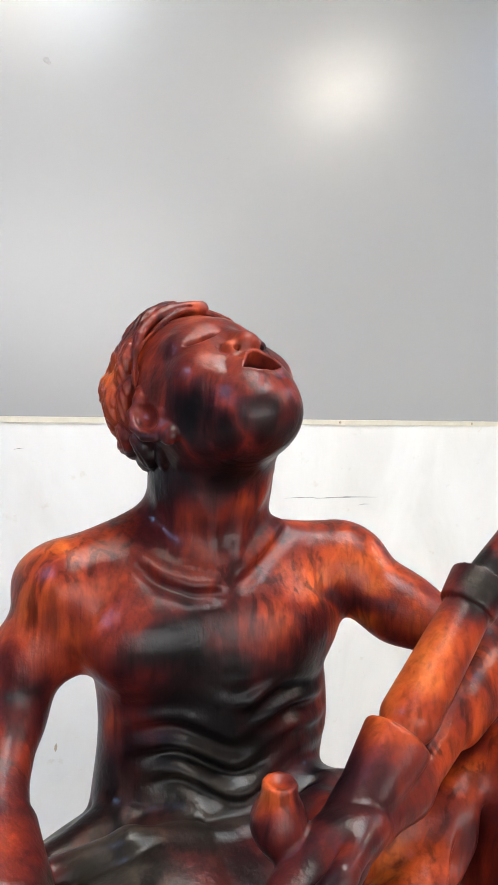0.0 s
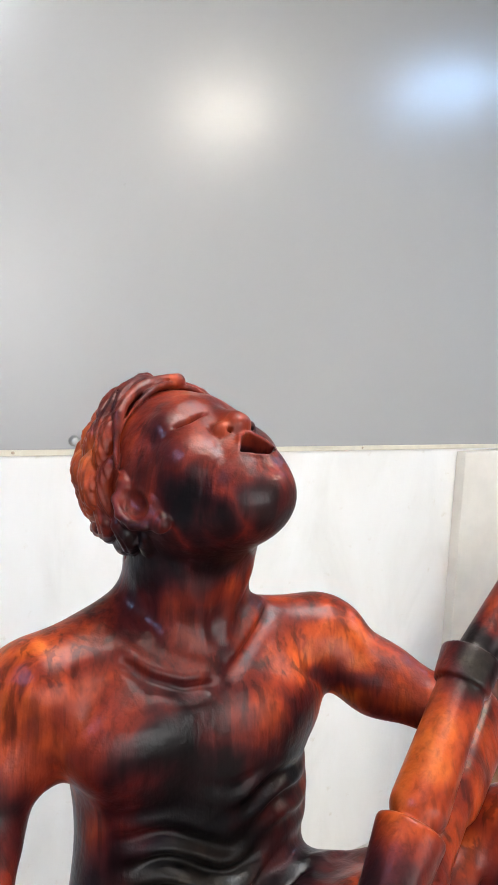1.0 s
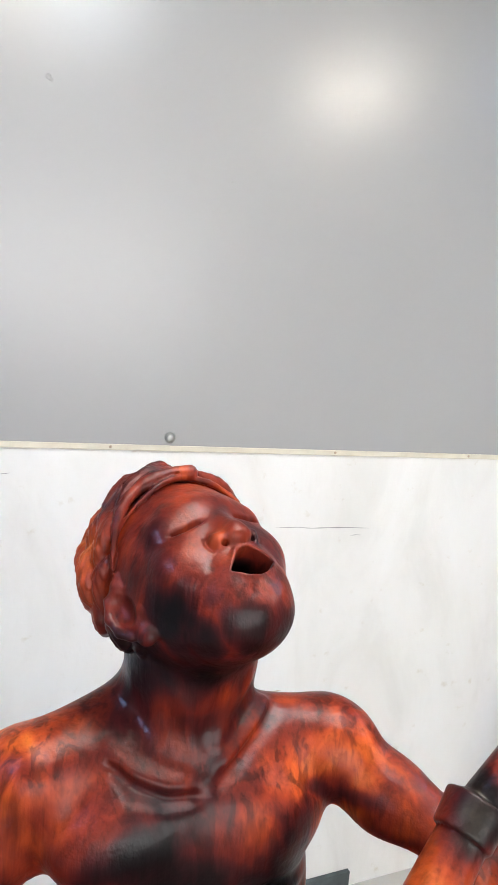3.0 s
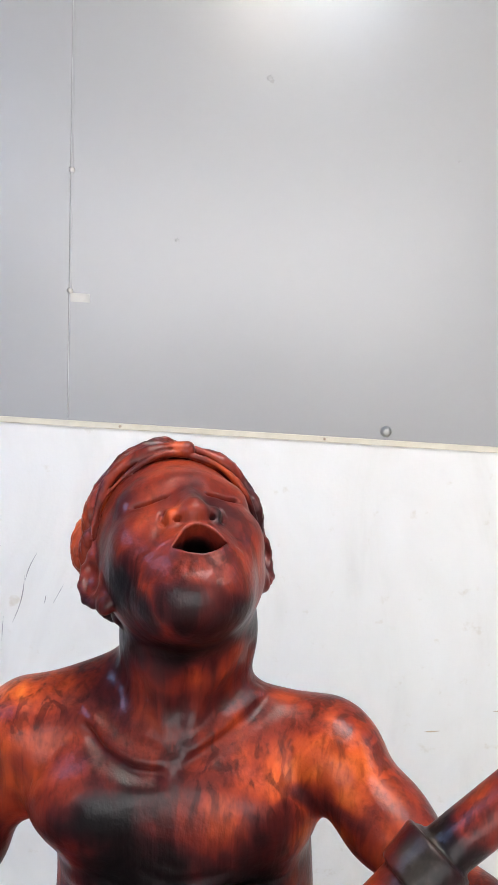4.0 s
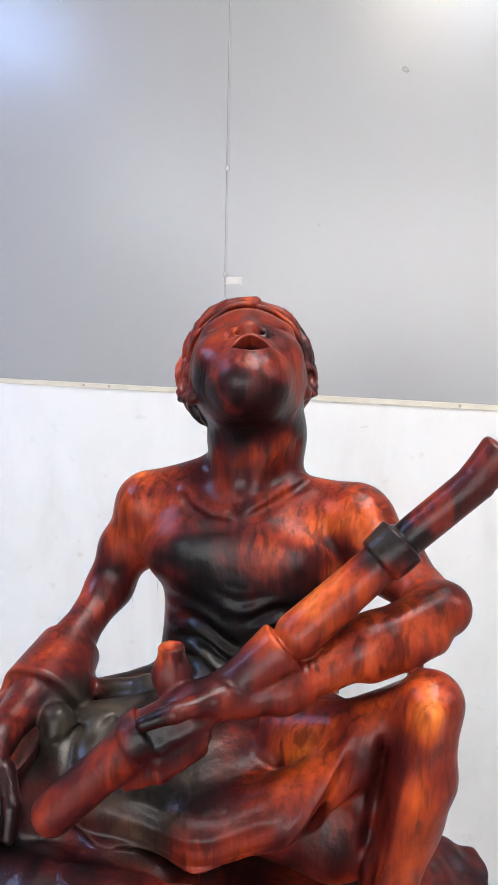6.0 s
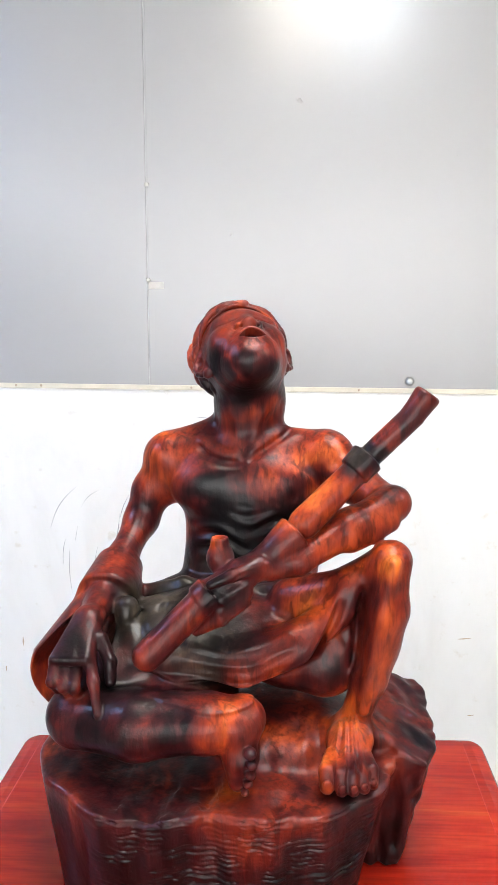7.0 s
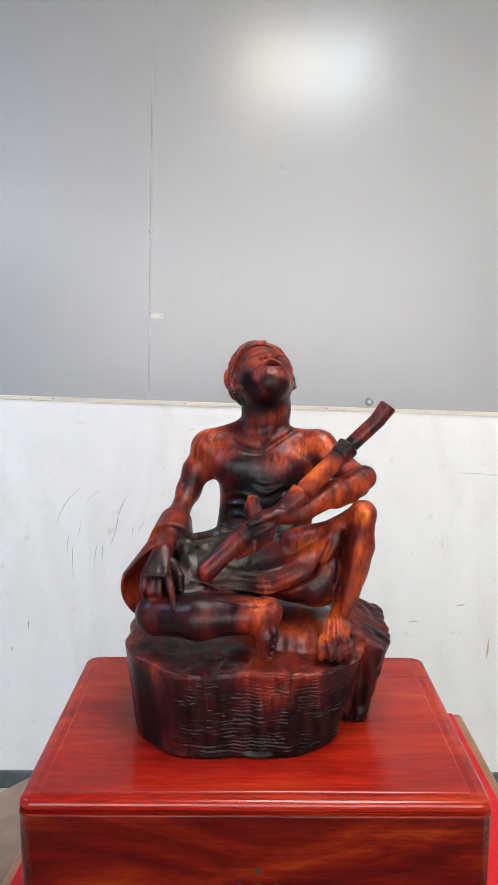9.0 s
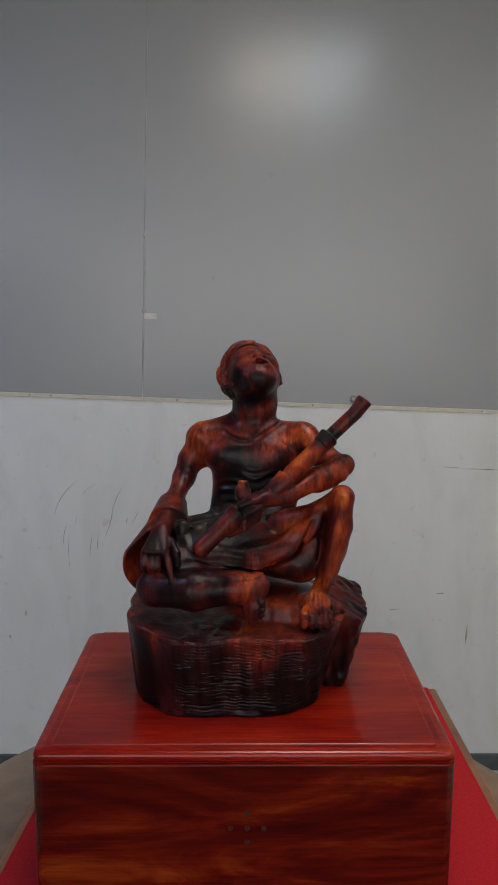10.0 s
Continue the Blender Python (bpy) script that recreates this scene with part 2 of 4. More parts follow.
def box(lo, hi, bevel=0.0, segments=2):
    bm = bmesh.new()
    bmesh.ops.create_cube(bm, size=1)
    for v in bm.verts:
        v.co = [(a + b) / 2 + c * (b - a) for a, b, c in zip(lo, hi, v.co)]
    if bevel:
        bmesh.ops.bevel(bm, geom=bm.edges[:], offset=bevel, segments=segments, profile=0.5, affect="EDGES")
    return bm


def thing(name, label, category, at=(0, 0, 0), group="", kind=""):
    ob = new(name)
    ob.empty_display_size = 0.05
    ob.location = at
    return tagged(ob, label, category, group, kind)


def turned(profile, segments=48):
    """A body turned on a lathe: profile gives (radius, height) from bottom to top."""
    bm = bmesh.new()
    rings = [[bm.verts.new((r * math.cos(2 * math.pi * k / segments), r * math.sin(2 * math.pi * k / segments), z)) for k in range(segments)] for r, z in profile]
    for a, b in zip(rings, rings[1:]):
        for k in range(segments):
            bm.faces.new((a[k], a[(k + 1) % segments], b[(k + 1) % segments], b[k]))
    bm.faces.new(rings[0][::-1])
    bm.faces.new(rings[-1])
    for f in bm.faces:
        f.smooth = len(f.verts) == 4
    return bm


# ---- structure ----
X0, X1, Y0, TOP = -3.2, 3.6, -3.4, 2.62
floor = tagged(part("floor", box((X0, Y0, -0.1), (X1, WALL + 0.15, 0)), FLOORING), "pale concrete workshop floor", "floor", kind="structure")
ceiling = tagged(part("ceiling", box((X0, Y0, TOP), (X1, WALL + 0.15, TOP + 0.1)), CEIL), "grey sheet ceiling", "ceiling", kind="structure")
wall_back = tagged(part("wall_back", box((X0, WALL, 0), (X1, WALL + 0.15, 1.32)), PLASTER), "scuffed white painted plaster lower wall", "wall", kind="structure")
tagged(part("wall_left", box((X0 - 0.1, Y0, 0), (X0, WALL + 0.15, TOP)), DIM), "grey plaster wall", "wall", kind="structure")
tagged(part("wall_right", box((X1, Y0, 0), (X1 + 0.1, WALL + 0.15, TOP)), DIM), "grey plaster wall", "wall", kind="structure")
# unseen opening with a glowing sheet behind, sized by the front light it gives
WX0, WX1, WZ0, WZ1 = -1.6, 1.9, 1.0, 2.40
for lo, hi in (((X0, 0), (WX0, TOP)), ((WX1, 0), (X1, TOP)), ((WX0, 0), (WX1, WZ0)), ((WX0, WZ1), (WX1, TOP))):
    tagged(part("wall_front", box((lo[0], Y0 - 0.1, lo[1]), (hi[0], Y0, hi[1])), PALE), "unseen pale plaster wall round the glazed opening", "wall", kind="structure")
unseen_window = thing("unseen_window", "unseen wide white-framed window added for daylight from the front", "window", (0, Y0, 0), kind="structure")
for lo, hi in (((WX0, WZ0), (WX1, WZ0 + 0.04)), ((WX0, WZ1 - 0.04), (WX1, WZ1)), ((WX0, WZ0 + 0.04), (WX0 + 0.04, WZ1 - 0.04)), ((WX1 - 0.04, WZ0 + 0.04), (WX1, WZ1 - 0.04)), ((-0.35, WZ0 + 0.04), (-0.31, WZ1 - 0.04)), ((0.91, WZ0 + 0.04), (0.95, WZ1 - 0.04))):
    part("window_frame", box((lo[0], -0.08, lo[1]), (hi[0], -0.03, hi[1])), TRIM, unseen_window)
tagged(part("backdrop", box((WX0 - 1.5, Y0 - 0.9, -0.6), (WX1 + 1.5, Y0 - 0.85, TOP + 1)), glowing("daylight", (1.0, 0.985, 0.97), 4.5)), "bright glowing daylight sheet outside the unseen window", "sky", kind="structure")

# the sheets hang two degrees out of level
panelling = thing("wall_panelling", "grey-white painted metal sheet panelling above the plaster", "wall panel", (0, WALL, 1.230), kind="structure")
panelling.rotation_euler = (0, radians(1.97), 0)
SEAM = -0.3115
for lo, hi in ((X0 - 0.1, SEAM - 0.0007), (SEAM + 0.0007, X1 + 0.1)):
    part("panel", box((lo, -0.004, 0.006), (hi, 0.05, 1.55), 0.001, 1), SHEET, panelling)
part("backing", box((X0, -0.0022, 0.02), (X1, 0.08, 1.5)), BACKING, panelling)
part("joint_strip", box((X0 - 0.1, -0.0055, -0.006), (X1 + 0.1, 0.05, 0.0065), 0.0012), TRIM, panelling, "cream caulked joint strip")
tagged(part("baseboard", box((X0, WALL - 0.012, 0), (0.9, WALL, 0.055)), SKIRTING), "dark grey baseboard", "baseboard", kind="structure")


tagged(part("wall_pier", box((1.487, WALL - 0.035, 0), (X1, WALL, 1.165), 0.004), BEIGE), "beige plastered pier beside the white wall", "wall", kind="structure")


INK = plain("pencil_grey", (0.34, 0.33, 0.32), 0.8)
TAPE = plain("pale_tape", (0.5, 0.48, 0.43), 0.6)
RUST = plain("rusty_stain", (0.5, 0.4, 0.3), 0.8)


def scratch(x, z, dx, dz, width, bow=0.0, mat=None, lean=0.0):
    """A thin mark on the lower wall from (x, z), tapering to both ends."""
    bm = bmesh.new()
    rows, n = [], 10
    length = math.hypot(dx, dz)
    nx, nz = -dz / length, dx / length
    for k in range(n + 1):
        f = k / n
        o = bow * math.sin(math.pi * f)
        w = 0.55 * width * (0.15 + 0.85 * math.sin(math.pi * f)) * random.uniform(0.6, 1.1) / 2
        cx, cz = x + dx * f + nx * o, z + dz * f + nz * o
        rows.append([bm.verts.new((cx + nx * w * e, y, cz + nz * w * e)) for e, y in ((-1, WALL - 0.0004), (0, WALL - 0.0008), (1, WALL - 0.0004))])
    for a, b in zip(rows, rows[1:]):
        for k in (0, 1):
            bm.faces.new((a[k], b[k], b[k + 1], a[k + 1]))
    part("scratch", bm, mat or INK, wall_back)


for x, z, dx, dz, w, bow in ((-0.597, 0.872, 0.075, 0.11, 0.004, 0.012), (-0.57, 0.77, 0.012, 0.075, 0.003, 0.004), (-0.552, 0.69, 0.002, 0.125, 0.003, 0.004),
                             (-0.535, 0.83, 0.012, 0.05, 0.002, 0.0), (-0.488, 0.735, 0.014, 0.085, 0.003, 0.003), (-0.465, 0.755, 0.006, 0.06, 0.003, 0.0),
                             (-0.44, 0.80, 0.03, 0.11, 0.005, -0.006), (-0.41, 0.895, 0.028, 0.065, 0.004, 0.003), (-0.37, 0.845, 0.004, 0.02, 0.004, 0.0),
                             (-0.352, 0.845, 0.024, 0.045, 0.003, 0.0), (-0.51, 0.93, 0.055, 0.045, 0.002, 0.008), (0.68, 1.024, 0.17, -0.008, 0.006, 0.002),
                             (0.80, 1.0, 0.03, 0.0, 0.004, 0.001), (0.60, 1.03, 0.09, -0.004, 0.003, 0.001), (-0.2, 1.16, 0.03, 0.001, 0.003, 0.0), (0.0, 1.17, 0.02, 0.002, 0.003, 0.0)):
    scratch(x, z, dx, dz, w, bow)
for x, z, dx, dz, w in ((0.722, 0.44, 0.004, 0.07, 0.012), (-0.7, 0.535, 0.001, 0.028, 0.009), (-0.755, 0.46, 0.001, 0.016, 0.009), (0.072, 0.5, 0.002, 0.02, 0.012), (0.62, 0.615, 0.03, 0.002, 0.008), (0.47, 0.56, 0.035, 0.003, 0.008), (0.5, 0.34, 0.02, 0.002, 0.006)):
    scratch(x, z, dx, dz, w, 0.0, RUST)


def on_panel(name, x, z, profile, mat, category, label, turn=0.0):
    """A small turned piece fixed to the panelling, its axis out of the wall."""
    ob = part(name, turned(profile, 20), mat)
    ob.matrix_world = panelling.matrix_basis @ pose(x, -0.004, z, 90, 0, 0)
    tagged(ob, label, category)
    return ob


bpy.context.view_layer.update()
on_panel("screw", 0.335, 0.024, [(0.0115, 0.0), (0.0115, 0.002), (0.009, 0.004), (0.0085, 0.008), (0.006, 0.0098), (0.002, 0.0102)], STEEL, "screw", "dull steel screw head with a washer in the panel")
for x in (-0.655, -0.59, -0.205, 0.212, 0.735, 1.12):
    on_panel("nail", x, 0.001, [(0.0034, 0.0), (0.003, 0.0026), (0.002, 0.0034), (0.0008, 0.0036)], RUST, "nail", "small rusty nail head in the caulked joint")
for x, z, r in ((0.052, 0.672, 0.0050), (0.057, 0.668, 0.0035), (-0.106, 0.372, 0.0036), (-0.47, 0.9, 0.003), (0.42, 0.55, 0.0024)):
    on_panel("wall_spot", x, z, [(r, 0.0), (r * 0.8, 0.0003), (r * 0.01, 0.0004)], INK, "spot", "small dark speck on the painted sheet")
for z in (0.488, 0.264):
    on_panel("caulk_blob", SEAM + random.uniform(-0.004, 0.002), z, [(0.0060, 0.0), (0.0035, 0.0007), (0.0001, 0.0010)], TAPE, "caulk", "dab of cream caulk on the panel seam")
tape = tagged(part("tape", box((SEAM + 0.002, -0.0047, 0.243), (SEAM + 0.040, -0.0041, 0.260), 0.0002, 1), TAPE), "strip of cream tape stuck across the panel seam", "tape")
tape.matrix_world = panelling.matrix_basis.copy()
part("caulk_line", box((SEAM + 0.0004, -0.0046, 0.262), (SEAM + 0.0042, -0.003, 1.1), 0.0003, 1), SHEET, panelling)


# ---- lamps ----
def ceiling_light(x, y, sx, sy, colour, strength, label):
    t = thing("ceiling_light", label, "ceiling light", (x, y, TOP))
    part("frame", box((-sx / 2 - 0.02, -sy / 2 - 0.02, -0.03), (sx / 2 + 0.02, sy / 2 + 0.02, 0)), STEEL, t)
    part("diffuser", box((-sx / 2, -sy / 2, -0.036), (sx / 2, sy / 2, -0.031)), glowing("light_diffuser", colour, strength), t)


ceiling_light(0.08, -0.12, 0.22, 0.8, (1, 0.9, 0.76), 18, "warm white ceiling light panel")
ceiling_light(0.37, -0.12, 0.26, 0.8, (0.88, 0.94, 1), 20, "cool white ceiling light panel")
ceiling_light(1.74, -0.64, 0.3, 0.3, (1, 0.92, 0.78), 74, "warm white ceiling light panel")
ceiling_light(2.33, 0.28, 0.34, 0.34, (0.36, 0.62, 1), 31, "bluish white ceiling light panel")
ceiling_light(-1.63, -0.2, 0.45, 0.45, (0.36, 0.55, 1), 34, "bluish white ceiling light panel")

wall_light = thing("wall_light", "bluish white batten light high on the front wall", "wall light", (-2.2, Y0, 2.33))
part("housing", box((-0.34, 0.0, -0.09), (0.34, 0.05, 0.09), 0.004), STEEL, wall_light)
part("diffuser", box((-0.32, 0.051, -0.075), (0.32, 0.075, 0.075), 0.01), glowing("batten_diffuser", (0.86, 0.93, 1), 40), wall_light)

# ---- table, cloth, plinth ----
def swept(sx, sy, rear, front, profile, caps=True):
    """A body with a rounded-rectangle plan: profile gives (outward, height) from top to bottom."""
    bm = bmesh.new()
    rings = []
    for out, z in profile:
        ring = []
        for cx, cy, start, r in ((1, 1, 0, rear), (-1, 1, 90, rear), (-1, -1, 180, front), (1, -1, 270, front)):
            for k in range(7):
                a = radians(start + 15 * k)
                ring.append(bm.verts.new((cx * (sx - r) + (r + out) * math.cos(a), cy * (sy - r) + (r + out) * math.sin(a), z)))
        rings.append(ring)
    for a, b in zip(rings, rings[1:]):
        for k in range(len(a)):
            bm.faces.new((a[k], b[k], b[(k + 1) % len(a)], a[(k + 1) % len(a)]))
    if caps:
        bm.faces.new(rings[0])
        bm.faces.new(rings[-1][::-1])
    bmesh.ops.recalc_face_normals(bm, faces=bm.faces[:])
    return bm


def prism(outline, z0, z1, bevel=0.0):
    bm = bmesh.new()
    base = bm.faces.new([bm.verts.new((x, y, z0)) for x, y in outline])
    up = bmesh.ops.extrude_face_region(bm, geom=[base])["geom"]
    for v in up:
        if isinstance(v, bmesh.types.BMVert):
            v.co.z = z1
    bmesh.ops.recalc_face_normals(bm, faces=bm.faces[:])
    if bevel:
        bmesh.ops.bevel(bm, geom=bm.edges[:], offset=bevel, segments=3, profile=0.5, affect="EDGES")
    return bm


table = thing("round_table", "round brown wooden table under the cloth-covered board", "table", (-0.005, -0.11, 0))
part("tabletop", turned([(0.50, 0.675), (0.522, 0.68), (0.525, 0.69), (0.525, 0.7), (0.52, 0.708), (0.5, 0.71)], 96), GREYBROWN, table)
part("pedestal", turned([(0.26, 0.0), (0.27, 0.03), (0.1, 0.07), (0.07, 0.3), (0.09, 0.5), (0.2, 0.66), (0.21, 0.675)]), GREYBROWN, table)
board = tagged(part("wooden_board", prism([(-0.365, -0.62), (0.392, -0.62), (0.385, 0.386), (-0.303, 0.386)], 0.71, TABLE, 0.006), BROWN), "brown wooden board lying on the round table", "board")
cloth = tagged(part("tablecloth", prism([(-0.352, -0.612), (0.378, -0.612), (0.367, 0.38), (-0.288, 0.38)], TABLE, TABLE + 0.004, 0.0012), FELT), "bright red felt cloth lying on the wooden board", "tablecloth")

PH = BASE - TABLE - 0.004
plinth = thing("plinth", "red lacquered hardwood display plinth with a moulded top edge", "plinth", (0, 0.0325, TABLE + 0.004))
part("body", swept(0.2520, 0.1675, 0.0055, 0.002, [(0.0125, PH - 0.0212), (0.0128, PH - 0.022), (0.0128, 0.001), (0.0118, 0.0)]), PLINTH_FRONT, plinth)
bead = [(0.0055 + 0.0068 * math.sin(radians(a)), PH - 0.0118 + 0.0072 * math.cos(radians(a))) for a in range(0, 181, 18)]
part("moulding", swept(0.2520, 0.1675, 0.0055, 0.002, [(-0.0015, PH - 0.0036), *bead, (0.0088, PH - 0.0192), (0.0088, PH - 0.0198), (0.0120, PH - 0.0202), (0.0120, PH - 0.0212)]), PLINTH, plinth)
part("top_board", swept(0.2410, 0.1675, 0.0055, 0.002, [(-0.0012, PH), (-0.0003, PH - 0.0004), (0, PH - 0.0014), (0, PH - 0.0046)]), PLINTH, plinth)
# holes are flat near-black discs, the shade of a bore put into colour
for dx, dz in ((0, 0), (0.021, 0), (-0.021, 0), (0, 0.0195), (0, -0.0195)):
    bm = bmesh.new()
    bmesh.ops.create_cone(bm, cap_ends=True, segments=20, radius1=0.0034, radius2=0.0034, depth=0.002, matrix=pose(dx + 0.004, -0.1803, PH - 0.107 + dz, 90))
    part("hole", bm, DARK, plinth)
bm = bmesh.new()
bmesh.ops.create_cone(bm, cap_ends=True, segments=9, radius1=0.0015, radius2=0.0011, depth=0.0012, matrix=pose(-0.0215, -0.1798, PH - 0.0112, 90))
part("chip", bm, DARK, plinth, "small dark chip in the moulding")

# ---- a turned vase on a stool, far to the side ----
stool = thing("stool", "round dark wooden stool beside the wall", "stool", (1.47, 0.9, 0))
part("seat", turned([(0.15, 0.365), (0.16, 0.37), (0.16, 0.395), (0.15, 0.4)]), BROWN, stool)
for k in range(3):
    bm = bmesh.new()
    bmesh.ops.create_cone(bm, cap_ends=True, segments=12, radius1=0.018, radius2=0.022, depth=0.365, matrix=pose(0.1 * math.cos(2.1 * k), 0.1 * math.sin(2.1 * k), 0.1825))
    part("leg", bm, BROWN, stool)
vase = tagged(part("wooden_vase", turned([(0.085, 0.0), (0.1, 0.03), (0.132, 0.12), (0.148, 0.22), (0.147, 0.3), (0.125, 0.4), (0.09, 0.47), (0.06, 0.52), (0.062, 0.54)]), VASEWOOD), "red-brown turned wooden vase on a stool", "vase")
vase.location = (1.47, 0.9, 0.4)


# ---- the carved figure ----
def smin(a, b, k):
    h = np.maximum(k - np.abs(a - b), 0) / k
    return np.minimum(a, b) - h * h * k * 0.25


class Carving:
    """A solid kept as a distance field on a grid, into which round forms are merged or cut."""

    def __init__(self, lo, hi, step):
        self.lo, self.step = np.array(lo), step
        self.axes = [np.arange(a, b, step, dtype=np.float32) for a, b in zip(lo, hi)]
        self.field = np.ones([len(a) for a in self.axes], np.float32)

    def part_of(self, lo, hi):
        cut = []
        for a, l, h in zip(self.axes, lo, hi):
            i, j = int(np.searchsorted(a, l)), int(np.searchsorted(a, h))
            if j - i < 2:
                return None
            cut.append(slice(i, j))
        x, y, z = [a[c] for a, c in zip(self.axes, cut)]
        return tuple(cut), x[:, None, None], y[None, :, None], z[None, None, :]

    def merge(self, lo, hi, shape, k, cutting):
        pad = k + 3 * self.step
        got = self.part_of([v - pad for v in lo], [v + pad for v in hi])
        if got is None:
            return
        cut, x, y, z = got
        d = shape(x, y, z).astype(np.float32)
        old = self.field[cut]
        self.field[cut] = -smin(-old, d, k) if cutting else smin(old, d, k)

    def mesh(self, keep):
        """Smooth quads round the solid's surface; keep says which of their middles stay."""
        f, s = self.field, self.step
        inside = f < 0
        n = np.array(f.shape) - 1
        count = np.zeros(n, np.uint8)
        corners = [(i, j, k) for i in (0, 1) for j in (0, 1) for k in (0, 1)]
        for i, j, k in corners:
            count += inside[i:i + n[0], j:j + n[1], k:k + n[2]]
        cells = np.argwhere((count > 0) & (count < 8))
        number = np.full(n, -1, np.int32)
        number[tuple(cells.T)] = np.arange(len(cells))
        value = {c: f[tuple((cells + c).T)] for c in corners}
        total, hits = np.zeros((len(cells), 3)), np.zeros(len(cells))
        for c in corners:
            for axis in range(3):
                if c[axis]:
                    continue
                e = tuple(1 if a == axis else v for a, v in enumerate(c))
                a, b = value[c], value[e]
                crossing = (a < 0) != (b < 0)
                where = np.where(crossing, a / np.where(crossing, a - b, 1), 0)
                place = np.array(c, float)[None] * crossing[:, None]
                place[:, axis] += where
                total += place
                hits += crossing
        points = (cells + total / hits[:, None]) * s + self.lo
        quads = []
        for axis in range(3):
            u, v = (axis + 1) % 3, (axis + 2) % 3
            first = [slice(0, m) for m in f.shape]
            second = list(first)
            first[axis], second[axis] = slice(0, -1), slice(1, None)
            a, b = inside[tuple(first)], inside[tuple(second)]
            for here, flip in ((a & ~b, False), (~a & b, True)):
                at = np.argwhere(here)
                at = at[(at[:, u] > 0) & (at[:, v] > 0) & (at[:, u] < n[u]) & (at[:, v] < n[v])]
                ring = []
                for du, dv in ((1, 1), (0, 1), (0, 0), (1, 0)):
                    c = at.copy()
                    c[:, u] -= du
                    c[:, v] -= dv
                    ring.append(number[tuple(c.T)])
                quads.append(np.stack(ring[::-1] if flip else ring, 1))
        quads = np.concatenate(quads)
        quads = quads[(quads >= 0).all(1)]
        quads = quads[keep(points[quads].mean(1))]
        used, back_to = np.unique(quads, return_inverse=True)
        return points[used], back_to.reshape(-1, 4)


FIELDS = [Carving((-0.195, -0.105, 0.945), (0.205, 0.205, 1.40), 0.0011), Carving((-0.06, 0.03, 1.325), (0.08, 0.2, 1.46), 0.0007)]


def merged(lo, hi, shape, k, cutting=False):
    for f in FIELDS:
        f.merge(lo, hi, shape, k, cutting)


def limb(a, b, ra, rb, k=0.006, cutting=False, flat=None):
    """A round form from a to b, of radius ra to rb. flat: (direction, factor) presses it along one way."""
    a, b = np.array(a, float), np.array(b, float)
    ab = b - a
    r = max(ra, rb)

    def shape(x, y, z):
        p = [x - a[0], y - a[1], z - a[2]]
        t = np.clip((p[0] * ab[0] + p[1] * ab[1] + p[2] * ab[2]) / max(float(ab @ ab), 1e-9), 0, 1)
        d = [c - t * e for c, e in zip(p, ab)]
        sq = d[0] ** 2 + d[1] ** 2 + d[2] ** 2
        if flat:
            w = np.array(flat[0], float)
            w /= np.linalg.norm(w)
            along = d[0] * w[0] + d[1] * w[1] + d[2] * w[2]
            sq = sq + along ** 2 * (1 / flat[1] ** 2 - 1)
        return np.sqrt(sq) - (ra + (rb - ra) * t)

    merged(np.minimum(a, b) - r, np.maximum(a, b) + r, shape, k, cutting)


def tube(a, b, ra, rb, k=0.002, cutting=False, edge=0.0015):
    """A round bar with flat, eased ends."""
    a, b = np.array(a, float), np.array(b, float)
    ab = b - a
    length = float(np.linalg.norm(ab))
    w = ab / length
    r = max(ra, rb)

    def shape(x, y, z):
        p = [x - a[0], y - a[1], z - a[2]]
        t = p[0] * w[0] + p[1] * w[1] + p[2] * w[2]
        out = np.sqrt(np.maximum(p[0] ** 2 + p[1] ** 2 + p[2] ** 2 - t ** 2, 0)) - (ra + (rb - ra) * np.clip(t / length, 0, 1))
        return -smin(-out, -(np.abs(t - length / 2) - length / 2), edge)

    merged(np.minimum(a, b) - r, np.maximum(a, b) + r, shape, k, cutting)


def chain(points, radii, k=0.006, cutting=False, flat=None):
    for a, b, ra, rb in zip(points, points[1:], radii, radii[1:]):
        limb(a, b, ra, rb, k, cutting, flat)


def egg(centre, radii, axes=None, k=0.008, cutting=False):
    """An ellipsoid; axes: three unit directions of its radii."""
    c, r = np.array(centre, float), np.array(radii, float)
    m = np.eye(3) if axes is None else np.array(axes, float)
    reach = np.sqrt(((m * r[:, None]) ** 2).sum(0))

    def shape(x, y, z):
        p = (x - c[0], y - c[1], z - c[2])
        q = [sum(p[i] * m[j, i] for i in range(3)) / r[j] for j in range(3)]
        k0 = np.sqrt(q[0] ** 2 + q[1] ** 2 + q[2] ** 2)
        k1 = np.sqrt((q[0] / r[0]) ** 2 + (q[1] / r[1]) ** 2 + (q[2] / r[2]) ** 2)
        return k0 * (k0 - 1) / np.maximum(k1, 1e-6)

    merged(c - reach, c + reach, shape, k, cutting)


def ruffled(lo, hi, change):
    """Adds change(x, y, z) to the field inside a box."""
    for f in FIELDS:
        got = f.part_of(lo, hi)
        if got:
            f.field[got[0]] += change(*got[1:]).astype(np.float32)


